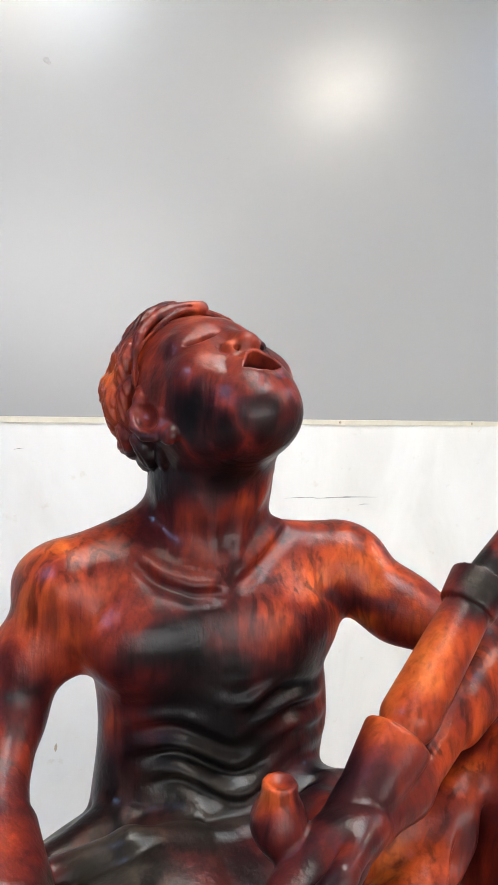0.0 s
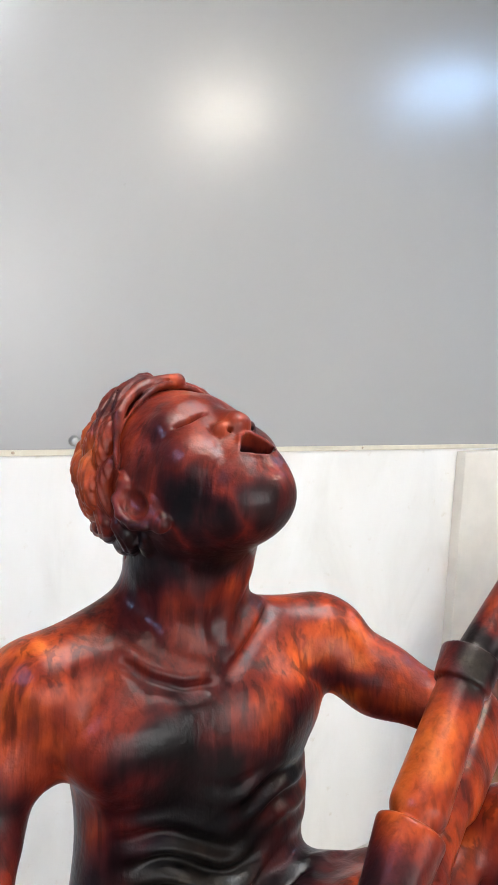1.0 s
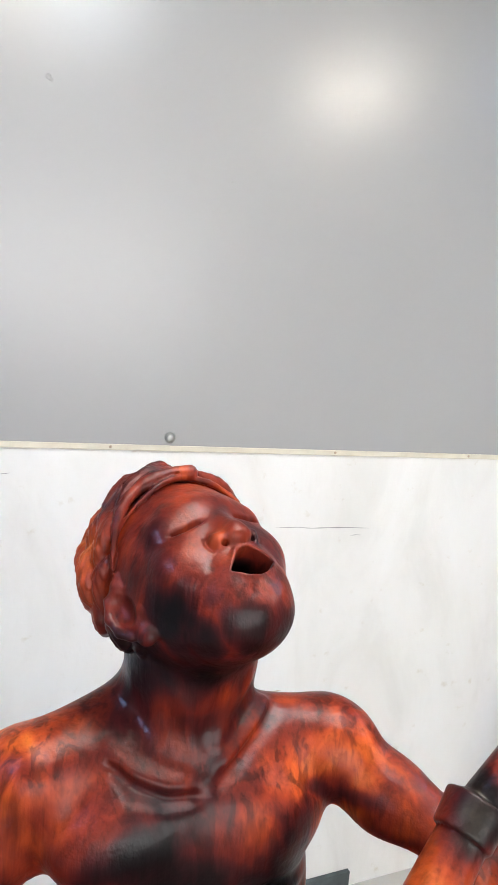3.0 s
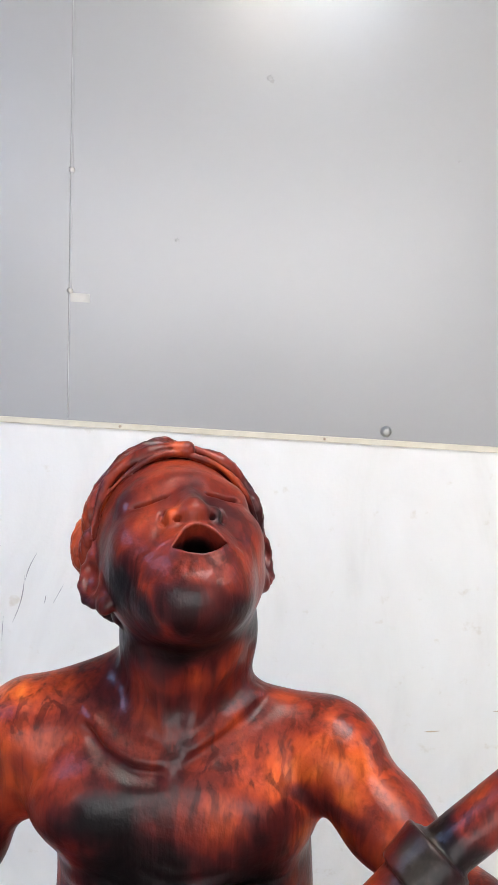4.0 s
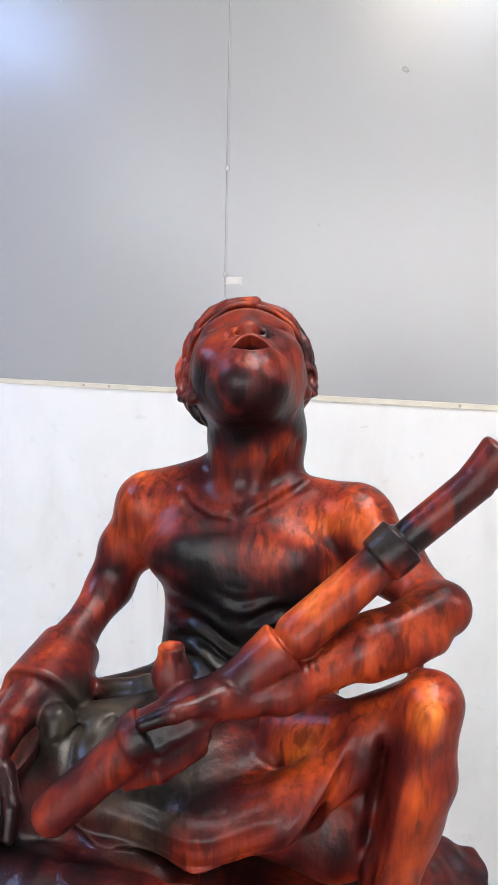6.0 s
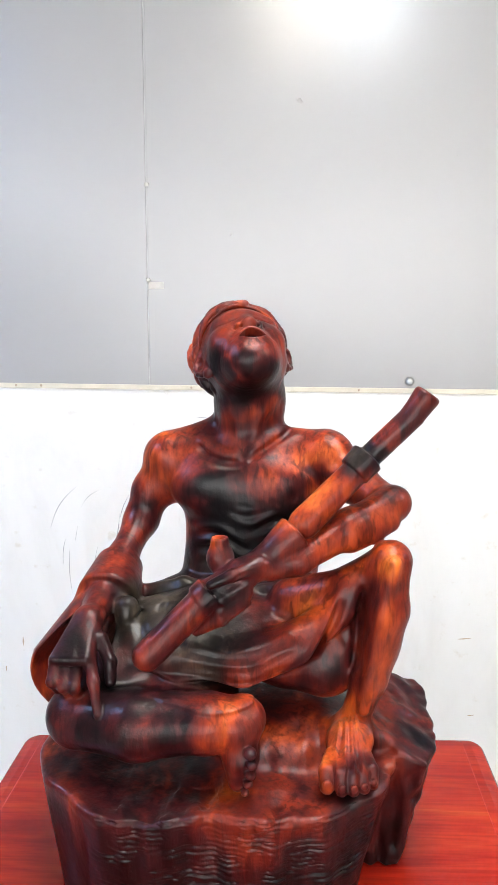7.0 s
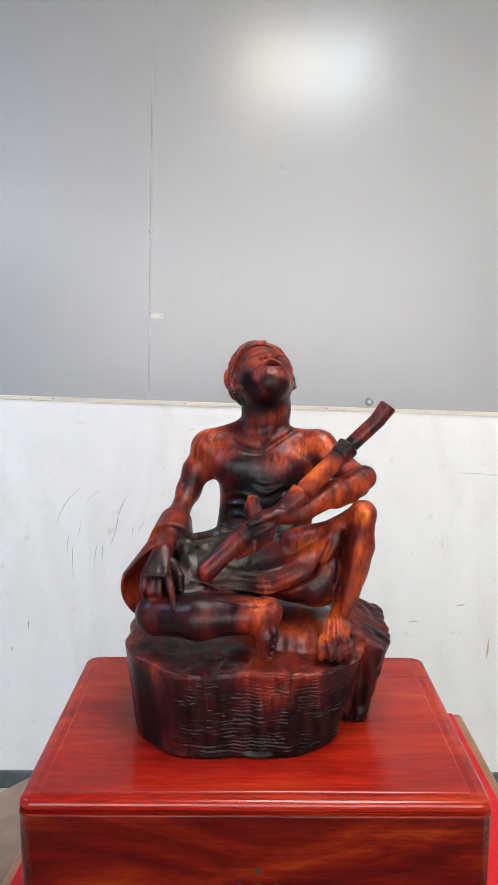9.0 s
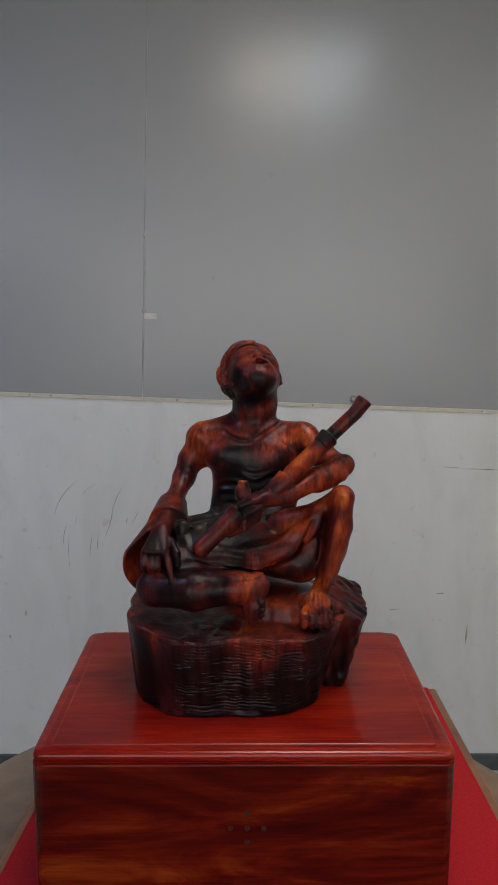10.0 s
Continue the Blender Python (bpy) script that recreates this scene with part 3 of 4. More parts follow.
def crease(points, width, depth, axes, origin, front, box, limit=1.0):
    """Cuts a soft groove (depth below 0: a ridge) along a line drawn on the side that faces along the third axis."""
    pts = [np.array(p, float) for p in points]

    def change(x, y, z):
        p = (x - origin[0], y - origin[1], z - origin[2])
        a, b, d = [sum(p[i] * w[i] for i in range(3)) for w in axes]
        best = None
        for i, (p0, p1) in enumerate(zip(pts, pts[1:])):
            v = p1 - p0
            t = np.clip(((a - p0[0]) * v[0] + (b - p0[1]) * v[1]) / float(v @ v), 0, 1)
            q = np.hypot(a - p0[0] - t * v[0], b - p0[1] - t * v[1])
            along = (i + t) / (len(pts) - 1)
            now = np.exp(-(q / width) ** 2) * np.clip(6 * along + 0.15, 0, 1) * np.clip(6 * (1 - along) + 0.15, 0, 1)
            best = now if best is None else np.maximum(best, now)
        return depth * best * np.clip((d - front) / 0.006, 0, 1) * np.clip((limit - d) / 0.006, 0, 1)
    ruffled(box[0], box[1], change)


FACING = [(1, 0, 0), (0, 0, 1), (0, -1, 0)]


def fold(points, width, depth, behind=0.13, ahead=-1.0):
    """A groove or ridge on the carving's front, along points (x, z)."""
    xs, zs = [p[0] for p in points], [p[1] for p in points]
    m = 3 * width
    crease(points, width, depth, FACING, (0, 0, 0), -behind, ((min(xs) - m, -0.1, min(zs) - m), (max(xs) + m, behind, max(zs) + m)), -ahead)


def window(x, lo, hi, soft):
    return np.clip((x - lo) / soft, 0, 1) * np.clip((hi - x) / soft, 0, 1)


def wavy(x, y, z, scale, seed):
    """Smooth noise about -1 to 1, from waves in many directions."""
    rng = np.random.default_rng(seed)
    total = 0
    for i in range(9):
        d = rng.normal(size=3)
        d *= scale * rng.uniform(0.6, 1.7) / np.linalg.norm(d)
        total = total + np.sin(x * d[0] + y * d[1] + z * d[2] + rng.uniform(0, 6.3))
    return total / 4.2


def stump():
    """The log: a lobed, slightly tapering block with a worn top, an adze-marked front and a split-off rear lump."""
    def shape(x, y, z):
        h = np.clip((z - 0.95) / 0.12, 0, 1.1)
        px, py = (x + 0.021 - 0.010 * h) / (0.134 + 0.023 * h), (y - 0.042) / (0.116 + 0.007 * h)
        angle = np.arctan2(py, px)
        r = (np.abs(px) ** 2.8 + np.abs(py) ** 2.8) ** (1 / 2.8)
        lobes = 0.017 * np.cos((x - 0.05) * 50) * window(-y, 0.0, 0.4, 0.05) + 0.009 * np.sin(9 * angle + 1) + 0.008 * np.sin(17 * angle)
        d = (r - 1 - lobes) * 0.11
        top = 1.064 + 0.003 * np.sin(x * 40 + 1) + 0.05 * np.clip(y, -0.05, 0.1)
        d = -smin(-d, top - z, 0.006)
        return np.maximum(d, 0.951 - z)
    merged((-0.19, -0.1, 0.951), (0.16, 0.17, 1.09), shape, 0.002)

    def lump(x, y, z):
        h = np.clip((z - 0.95) / 0.12, 0, 1.2)
        px, py = (x - 0.128 - 0.022 * h) / (0.019 + 0.014 * h), (y - 0.055) / (0.045 + 0.008 * h)
        angle = np.arctan2(py, px)
        d = ((px ** 4 + py ** 4) ** 0.25 - 1 - 0.05 * np.sin(5 * angle + z * 20) - 0.03 * np.sin(11 * angle + z * 90)) * 0.028
        d = -smin(-d, 1.074 + 0.2 * (y - 0.05) - 0.5 * (x - 0.15) - z, 0.004)
        return np.maximum(d, 0.951 - z)
    merged((0.08, -0.01, 0.951), (0.2, 0.13, 1.1), lump, 0.003)
    # the cleft between the two, and the chisel ripples of the front
    chain([(0.124, -0.03, 0.94), (0.128, -0.018, 1.0), (0.137, -0.002, 1.055)], [0.007, 0.006, 0.005], 0.004, True)
    def strokes(x, y, z):
        cut = 0
        for n, pitch in enumerate((0.0056, 0.0044, 0.0034)):
            phase = z / pitch + 0.42 * wavy(x, y, z * 0.25, 150, 30 + n) + 0.12 * wavy(x, y, z, 260, 40 + n)
            where = np.clip(0.3 + 1.3 * wavy(x * 0.7, y, z * 1.6, 130, 50 + n), 0, 1.2)
            cut = cut + (1 - np.abs(np.sin(np.pi * phase))) ** 2 * where * (0.0012, 0.0011, 0.0008)[n]
        flutes = wavy(x, y * 0.3, z * 0.12, 130, 4) + 0.7 * wavy(x, y * 0.3, z * 0.2, 300, 5)
        return (cut + 0.0021 * flutes) * window(z, 0.953, 1.066, 0.006) * window(-y, 0.015, 0.2, 0.03) * window(x, -0.11, 0.2, 0.03)
    ruffled((-0.19, -0.11, 0.953), (0.16, 0.06, 1.064), strokes)
    ruffled((-0.19, -0.09, 0.953), (-0.08, 0.17, 1.066), lambda x, y, z: 0.0008 * wavy(x, y, z * 0.1, 160, 8) * window(z, 0.953, 1.066, 0.006))
    ruffled((0.09, -0.02, 0.953), (0.2, 0.13, 1.085), lambda x, y, z: (0.0014 * wavy(x, y, z * 0.2, 230, 6) + 0.0008 * wavy(x, y, z * 0.6, 360, 7)) * window(x, 0.118, 0.3, 0.012) * window(z, 0.953, 1.2, 0.006))


def torso():
    # ribcage, belly, pelvis
    egg((0.014, 0.132, 1.262), (0.066, 0.044, 0.062), k=0.01)
    egg((0.022, 0.125, 1.212), (0.062, 0.041, 0.065), k=0.02)
    egg((0.014, 0.120, 1.165), (0.060, 0.053, 0.040), k=0.02)
    # chest muscles, shoulders
    egg((-0.024, 0.111, 1.272), (0.036, 0.022, 0.027), k=0.016)
    egg((0.046, 0.109, 1.272), (0.036, 0.022, 0.027), k=0.016)
    chain([(-0.062, 0.130, 1.301), (0.012, 0.136, 1.306), (0.084, 0.122, 1.302)], [0.0185, 0.0215, 0.0190], 0.014)
    limb((0.013, 0.143, 1.296), (0.016, 0.138, 1.350), 0.0325, 0.0320, 0.011)
    limb((0.016, 0.138, 1.350), (0.018, 0.130, 1.380), 0.0320, 0.0300, 0.011)
    limb((-0.052, 0.130, 1.288), (-0.064, 0.129, 1.262), 0.014, 0.011, 0.014)
    # rounded shoulder backs, the flank towards the sleeve
    egg((-0.071, 0.142, 1.2965), (0.019, 0.019, 0.0185), k=0.010)
    limb((-0.012, 0.147, 1.322), (-0.062, 0.138, 1.303), 0.013, 0.014, 0.012)
    egg((0.094, 0.112, 1.302), (0.017, 0.017, 0.0175), k=0.010)
    limb((-0.021, 0.126, 1.252), (-0.029, 0.120, 1.180), 0.0220, 0.0250, 0.012)
    # collar bones and neck cords
    fold([(-0.034, 1.318), (-0.022, 1.309), (-0.006, 1.3045), (0.009, 1.303)], 0.0042, -0.0020)
    fold([(0.060, 1.330), (0.039, 1.319), (0.016, 1.3055)], 0.0038, -0.0018)
    fold([(-0.033, 1.312), (-0.022, 1.302), (-0.007, 1.2965), (0.012, 1.2960)], 0.0034, 0.0026)
    fold([(0.058, 1.323), (0.034, 1.309), (0.014, 1.2975)], 0.0034, 0.0019)
    fold([(0.010, 1.310), (0.006, 1.330), (-0.008, 1.352)], 0.0045, -0.0009)
    fold([(0.017, 1.312), (0.026, 1.330), (0.040, 1.352)], 0.0045, -0.0012)
    fold([(0.012, 1.313), (0.014, 1.330), (0.016, 1.346)], 0.0042, 0.0009)
    fold([(0.030, 1.322), (0.042, 1.340), (0.050, 1.352)], 0.0055, 0.0016)
    fold([(-0.012, 1.318), (-0.018, 1.335), (-0.022, 1.350)], 0.0055, 0.0016)
    # folds of the lean belly
    ruffled((-0.05, 0.06, 1.178), (0.085, 0.125, 1.258), lambda x, y, z: -0.0030 * np.sin(
        (z + 0.004 * np.sin(x * 60 + 0.6) + 0.0035 * np.sin(x * 115)) * 2 * np.pi / 0.0150) * (0.55 + 0.45 * np.sin(x * 70 + z * 90))
        * window(x, -0.045, 0.08, 0.03) * window(z, 1.182, 1.256, 0.02) * window(-y, -0.12, -0.05, 0.02))


def head():
    yaw, up = radians(16), radians(62)
    h = np.array([math.sin(yaw), -math.cos(yaw), 0])
    s = np.array([math.cos(yaw), math.sin(yaw), 0])
    z = np.array([0, 0, 1.0])
    f, u = math.cos(up) * h + math.sin(up) * z, -math.sin(up) * h + math.cos(up) * z
    c = np.array([0.0145, 0.120, 1.402])
    axes = [s, u, f]

    def at(a, b, d):
        return c + a * s + b * u + d * f

    span = (at(0, -0.012, 0.018) - 0.045, at(0, -0.012, 0.018) + 0.045)

    def line(points, width, depth, front=-0.005, mirror=False):
        for e in ((-1, 1) if mirror else (1,)):
            crease([(a * e, b) for a, b in points], width, depth, axes, c, front, span)

    # skull, cheeks, jaw, muzzle, chin
    egg(at(0, 0.014, -0.019), (0.0395, 0.044, 0.0445), axes, 0.006)
    egg(at(0, -0.010, -0.009), (0.0355, 0.033, 0.031), axes, 0.014)
    egg(at(0, -0.0355, 0.004), (0.021, 0.0155, 0.0185), axes, 0.016)
    egg(at(0, -0.021, 0.010), (0.019, 0.015, 0.0155), axes, 0.012)
    for e in (-1, 1):
        egg(at(0.021 * e, -0.007, 0.009), (0.012, 0.012, 0.010), axes, 0.010)
        limb(at(0.006 * e, 0.018, 0.0195), at(0.024 * e, 0.0155, 0.0135), 0.0035, 0.003, 0.010)
        egg(at(0.0170 * e, 0.0108, 0.0125), (0.0115, 0.0062, 0.0064), axes, 0.006)
        # nostril wings
        egg(at(0.0092 * e, -0.0072, 0.0240), (0.0046, 0.0046, 0.0048), axes, 0.003)
    # nose
    limb(at(0, 0.013, 0.0200), at(0, -0.0045, 0.0285), 0.0030, 0.0046, 0.006)
    for e in (-1, 1):
        egg(at(0.0072 * e, -0.0100, 0.0266), (0.0023, 0.0011, 0.0030), axes, 0.001, True)
    egg(at(0, -0.0082, 0.0285), (0.0062, 0.0044, 0.0050), axes, 0.003)
    line([(0.0080, 0.0070), (0.0125, 0.0068), (0.018, 0.0060), (0.0255, 0.0066)], 0.0009, 0.0028, 0.0, True)
    line([(0.0125, -0.0020), (0.0138, -0.0070), (0.0120, -0.0118)], 0.0013, 0.0014, 0.0, True)
    line([(0.0145, -0.0110), (0.0175, -0.0190), (0.0180, -0.0250)], 0.0032, 0.0006, 0.0, True)

    # mouth: a sharp-edged open trapezoid, the tongue low inside it
    def mouth(x, y, zz):
        p = (x - c[0], y - c[1], zz - c[2])
        a, b, d = [sum(p[i] * w[i] for i in range(3)) for w in axes]
        side = (np.abs(a) - 0.0040) * 0.74 + (b + 0.0150) * 0.67
        low = -0.0298 + 44 * a * a - b
        return np.maximum(np.maximum(side, low), np.maximum(b + 0.0146 + 60 * a * a, -0.004 - d - 0.3 * (b + 0.0298)))
    line([(-0.0124, -0.0236), (-0.0050, -0.0143), (0, -0.0150), (0.0050, -0.0143), (0.0124, -0.0236)], 0.0011, -0.0008, 0.0)
    line([(-0.0126, -0.0236), (-0.0065, -0.0288), (0, -0.0304), (0.0065, -0.0288), (0.0126, -0.0236)], 0.0012, -0.0007, 0.0)
    line([(-0.010, -0.0345), (0, -0.0365), (0.010, -0.0345)], 0.0034, 0.0006, 0.0)
    merged(at(0, -0.024, 0.026) - 0.02, at(0, -0.024, 0.026) + 0.02, mouth, 0.0006, True)
    egg(at(0.002, -0.0262, 0.0085), (0.0065, 0.0034, 0.0040), axes, 0.001)

    # hair: an inner cap, then carved locks that follow the hairline round to the nape
    hc = np.array((0, 0.020, -0.022))
    pole, rise = np.array((0, 0.751, -0.661)), np.array((0, 0.661, 0.751))

    def cap(x, y, zz):
        p = (x - c[0], y - c[1], zz - c[2])
        a, b, d = [sum(p[i] * w[i] for i in range(3)) for w in axes]
        shell = np.sqrt((a / 0.0395) ** 2 + ((b - hc[1]) / 0.0415) ** 2 + ((d - hc[2]) / 0.0405) ** 2)
        edge = 0.022 - 0.20 * np.abs(a) - (b * 0.751 - d * 0.661)
        return np.maximum((shell - 1) * 0.0445, edge)
    merged(at(*hc) - 0.05, at(*hc) + 0.05, cap, 0.001)
    rng = np.random.default_rng(11)

    def strand(points, radii, k=0.0003, cutting=False):
        q = []
        for theta, phi, r in points:
            th, ph = radians(theta), radians(phi)
            q.append(at(*(hc + r * (pole * math.cos(th) * (0.93 if th < 1.57 else 1) + math.sin(th) * (rise * math.cos(ph) * (1.05 if math.cos(ph) > 0 else 1) + np.array((0.955, 0, 0)) * math.sin(ph))))))
        chain(q, radii, k, cutting)
    # wavy clumps that run from the crown round to the nape, each parted from the next by a sharp furrow
    furrows = []
    for e in (-1, 1):
        for ring in range(1, 8):
            theta = 111 - 13.5 * ring
            phi = rng.uniform(84, 96) if ring == 1 else rng.uniform(-8, 20)
            while phi < 172:
                loose = min(1, max(0, (ring - 2) / 3 + (phi - 60) / 110))
                reach = rng.uniform(40, 54) * (1 - 0.32 * loose) * (1 + 0.35 * (theta < 45))
                drift, sway, lag = rng.uniform(3, 8) + 16 * loose * rng.uniform(0.6, 1.3), rng.uniform(2.0, 3.5) + 3.2 * loose, rng.uniform(0, 6.3)
                r, size = 0.0425 + rng.uniform(-0.0010, 0.0026), rng.uniform(0.0048, 0.0064) * (0.65 + 0.35 * math.sin(radians(max(theta, 20))))
                path, radii = [], []
                for i in range(8):
                    share = i / 7
                    back_in = 0.0035 * max(0, (phi + reach * share - 115) / 60)
                    path.append((max(theta + 7 * math.sin(radians(max(0, min(phi + reach * share, 110)))) * (ring < 4) - drift * (share - 0.5) + sway * math.sin(6.5 * share + lag), 3),
                                 e * (phi + reach * share), r - back_in + 0.0026 * math.sin(3.14 * share ** 0.8)))
                    radii.append(size * (0.22 + 0.78 * math.sin(3.14 * (0.10 + 0.82 * share ** 0.8)) ** 0.8))
                strand(path, radii)
                if ring > 1:
                    furrows.append(([(a + 0.4, b, c + v * 1.05) for (a, b, c), v in zip(path[1:7], radii[1:7])], [0.0002, 0.0005, 0.0007, 0.0007, 0.0005, 0.0002]))
                phi += reach * rng.uniform(0.66, 0.84)
    # the quiff: thick rolls heaped up at the parting, sweeping back and thinning down towards the ear
    for n, (start, end, reach, thick, high) in enumerate(((102, 105, 96, 0.0015, 0.0000), (98, 101, 90, 0.0040, 0.0020), (90, 95, 84, 0.0038, 0.0028), (82, 90, 80, 0.0044, 0.0032),
                                                          (75, 84, 74, 0.0040, 0.0024), (67, 78, 70, 0.0046, 0.0024), (59, 70, 64, 0.0040, 0.0016))):
        path, radii = [], []
        for i in range(12):
            share = i / 11
            wave = math.sin(6.4 * share + 1.9 * n)
            path.append((start + (end - start) * share ** 1.2 + (2.6 + 0.5 * n) * wave * (1 - 0.5 * share), 11 - 2.0 * n - reach * share, 0.0442 + high * math.sin(3.14 * (0.25 + 0.75 * share)) + 0.0009 * math.sin(9 * share + 2.3 * n)))
            radii.append(thick * (0.85 + 0.30 * math.sin(3.14 * min(1, share * 1.5)) + 0.10 * math.sin(8 * share + n) + 0.16 * math.sin(19 * share + 2 * n)) * (1 - share ** 1.8 * 0.7))
        strand(path, radii)
        furrows.append(([(a - 0.8, b, c + v * 1.04) for (a, b, c), v in zip(path[:8], radii[:8])], [0.0003, 0.0005, 0.0006, 0.0006, 0.0006, 0.0005, 0.0004, 0.0002]))
    # flat strands combed the other way, low over the temple
    for n in range(4):
        path, radii = [], []
        for i in range(14):
            share = i / 13
            path.append((103 - 8.5 * n + 6 * share + 2.0 * math.sin(5 * share + 2 * n) + 1.1 * math.sin(14 * share + 3 * n), 8 + 2 * n + (88 - 7 * n) * share, 0.0440 + (0.0018 if n % 2 else 0) + 0.0012 * math.sin(3.14 * share)))
            radii.append((0.0018, 0.0034, 0.0034, 0.0042)[n] * (0.55 + 0.5 * math.sin(3.14 * (0.1 + 0.8 * share)) + 0.15 * math.sin(16 * share + 2.4 * n)))
        strand(path, radii, 0.0004)
        furrows.append(([(a - 0.6, b, c + v * 1.02) for (a, b, c), v in zip(path[1:13:2], radii[1:13:2])], [0.0003, 0.0006, 0.0007, 0.0007, 0.0006, 0.0003]))
    for path, radii in furrows:
        strand(path, radii, 0.0008, True)

    # combed lines within the locks
    def combed(x, y, zz):
        p = (x - c[0], y - c[1], zz - c[2])
        a, b, d = [sum(p[i] * w[i] for i in range(3)) for w in axes]
        w = b * 0.751 - d * 0.661
        inside = np.clip((w - 0.026 + 0.20 * np.abs(a)) / 0.004, 0, 1) * np.clip((np.sqrt(a * a + (b - 0.02) ** 2 + (d + 0.022) ** 2) - 0.040) / 0.003, 0, 1)
        return 0.00028 * np.sqrt(np.clip(1 - ((w - 0.0295) / 0.048) ** 2, 0, 1)) * np.sin(w * 2600 + 2.5 * wavy(x, y, zz, 70, 21) + 1.5 * wavy(x, y, zz, 200, 22)) * inside * np.clip((zz - 1.374) / 0.006, 0, 1)
    ruffled(at(*hc) - 0.06, at(*hc) + 0.06, combed)

    # ears: a rim curling round an open hollow, running down into a flat lobe
    for e in (-1, 1):
        out, ahead = s * 0.90 * e + f * 0.44, f * 0.90 - s * 0.44 * e
        frame_of = [out, u, ahead]
        mid = at(0.0385 * e, -0.0030 + 0.0022 * e, -0.0168)

        def spot(n, up, fore):
            return mid + n * out + up * u + fore * ahead
        egg(mid, (0.0040, 0.0130, 0.0088), frame_of, 0.002)
        chain([spot(0.0015, 0.0085, 0.0075), spot(0.0028, 0.0132, 0.0020), spot(0.0036, 0.0115, -0.0055), spot(0.0040, 0.0040, -0.0092), spot(0.0032, -0.0045, -0.0085), spot(0.0014, -0.0095, -0.0050)],
              [0.0014, 0.0020, 0.0023, 0.0022, 0.0020, 0.0022], 0.0014)
        egg(spot(-0.0012, -0.0130, 0.0010), (0.0042, 0.0050, 0.0052), frame_of, 0.002)
        egg(spot(0.0050, 0.0015, -0.0005), (0.0046, 0.0088, 0.0060), frame_of, 0.0010, True)
        egg(spot(0.0014, -0.0035, 0.0068), (0.0022, 0.0034, 0.0022), frame_of, 0.0016)


def sleeve():
    # the arm that leans on the knee, coming out of a wide sleeve
    chain([(-0.066, 0.130, 1.293), (-0.083, 0.132, 1.262), (-0.093, 0.125, 1.235), (-0.105, 0.083, 1.208), (-0.112, 0.030, 1.190)],
          [0.0185, 0.0172, 0.0152, 0.0130, 0.0110], 0.012)
    # sleeve: collar and hollow bell
    tube((-0.107, 0.088, 1.204), (-0.1095, 0.046, 1.186), 0.0215, 0.0285, 0.002, edge=0.004)
    limb((-0.108, 0.060, 1.186), (-0.129, 0.020, 1.133), 0.026, 0.046, 0.006, flat=((0.9, 0, 0.25), 0.93))
    limb((-0.109, 0.042, 1.178), (-0.132, -0.018, 1.129), 0.017, 0.049, 0.003, True, flat=((0.9, 0, 0.25), 0.93))
    chain([(-0.112, 0.06, 1.196), (-0.113, 0.022, 1.187), (-0.1145, 0.002, 1.185)], [0.0135, 0.0115, 0.0105], 0.004)
    limb((-0.088, 0.028, 1.185), (-0.078, 0.012, 1.120), 0.010, 0.012, 0.006)


def arms():
    # palm, curled fingers, one pointing finger
    for x, r in ((-0.133, 0.0052), (-0.1255, 0.0055), (-0.1175, 0.0055), (-0.1085, 0.0055)):
        limb((-0.1145 + (x + 0.12) * 0.35, 0.004, 1.185), (x, -0.032, 1.167), 0.0088, r, 0.005)
    for i, (x, zt) in enumerate(((-0.134, 1.152), (-0.1255, 1.148), (-0.117, 1.147))):
        chain([(x, -0.030, zt + 0.012), (x, -0.040, zt), (x + 0.001, -0.030, zt - 0.012)], [0.005, 0.0048, 0.0042], 0.002)
    chain([(-0.107, -0.026, 1.168), (-0.101, -0.040, 1.152), (-0.096, -0.052, 1.132)], [0.0052, 0.0046, 0.0032], 0.003)
    chain([(-0.101, -0.012, 1.175), (-0.092, -0.022, 1.160), (-0.090, -0.030, 1.147)], [0.006, 0.0055, 0.0045], 0.003)

    # the arm that holds the pipe
    chain([(0.087, 0.118, 1.297), (0.112, 0.092, 1.279), (0.141, 0.055, 1.266)], [0.0212, 0.0182, 0.0145], 0.012)
    chain([(0.143, 0.050, 1.271), (0.104, 0.031, 1.2545), (0.060, 0.006, 1.235), (0.038, -0.004, 1.232)], [0.0140, 0.0152, 0.0115, 0.0105], 0.008)
    limb((0.136, 0.038, 1.258), (0.104, 0.026, 1.246), 0.0105, 0.0110, 0.006)
    egg((0.018, -0.012, 1.232), (0.022, 0.011, 0.012), [(0.9, -0.15, 0.4), (0.15, 0.98, 0.03), (-0.4, 0.03, 0.9)], 0.008)
    chain([(0.026, -0.018, 1.238), (0.010, -0.030, 1.236), (-0.006, -0.034, 1.230)], [0.0055, 0.005, 0.004], 0.003)
    for k, dz in enumerate((0.0, -0.0085, -0.016)):
        chain([(0.022 - 0.002 * k, -0.018, 1.226 + dz), (0.000, -0.026, 1.214 + dz), (-0.020, -0.024, 1.200 + dz * 0.8)], [0.0055, 0.005, 0.004], 0.003)


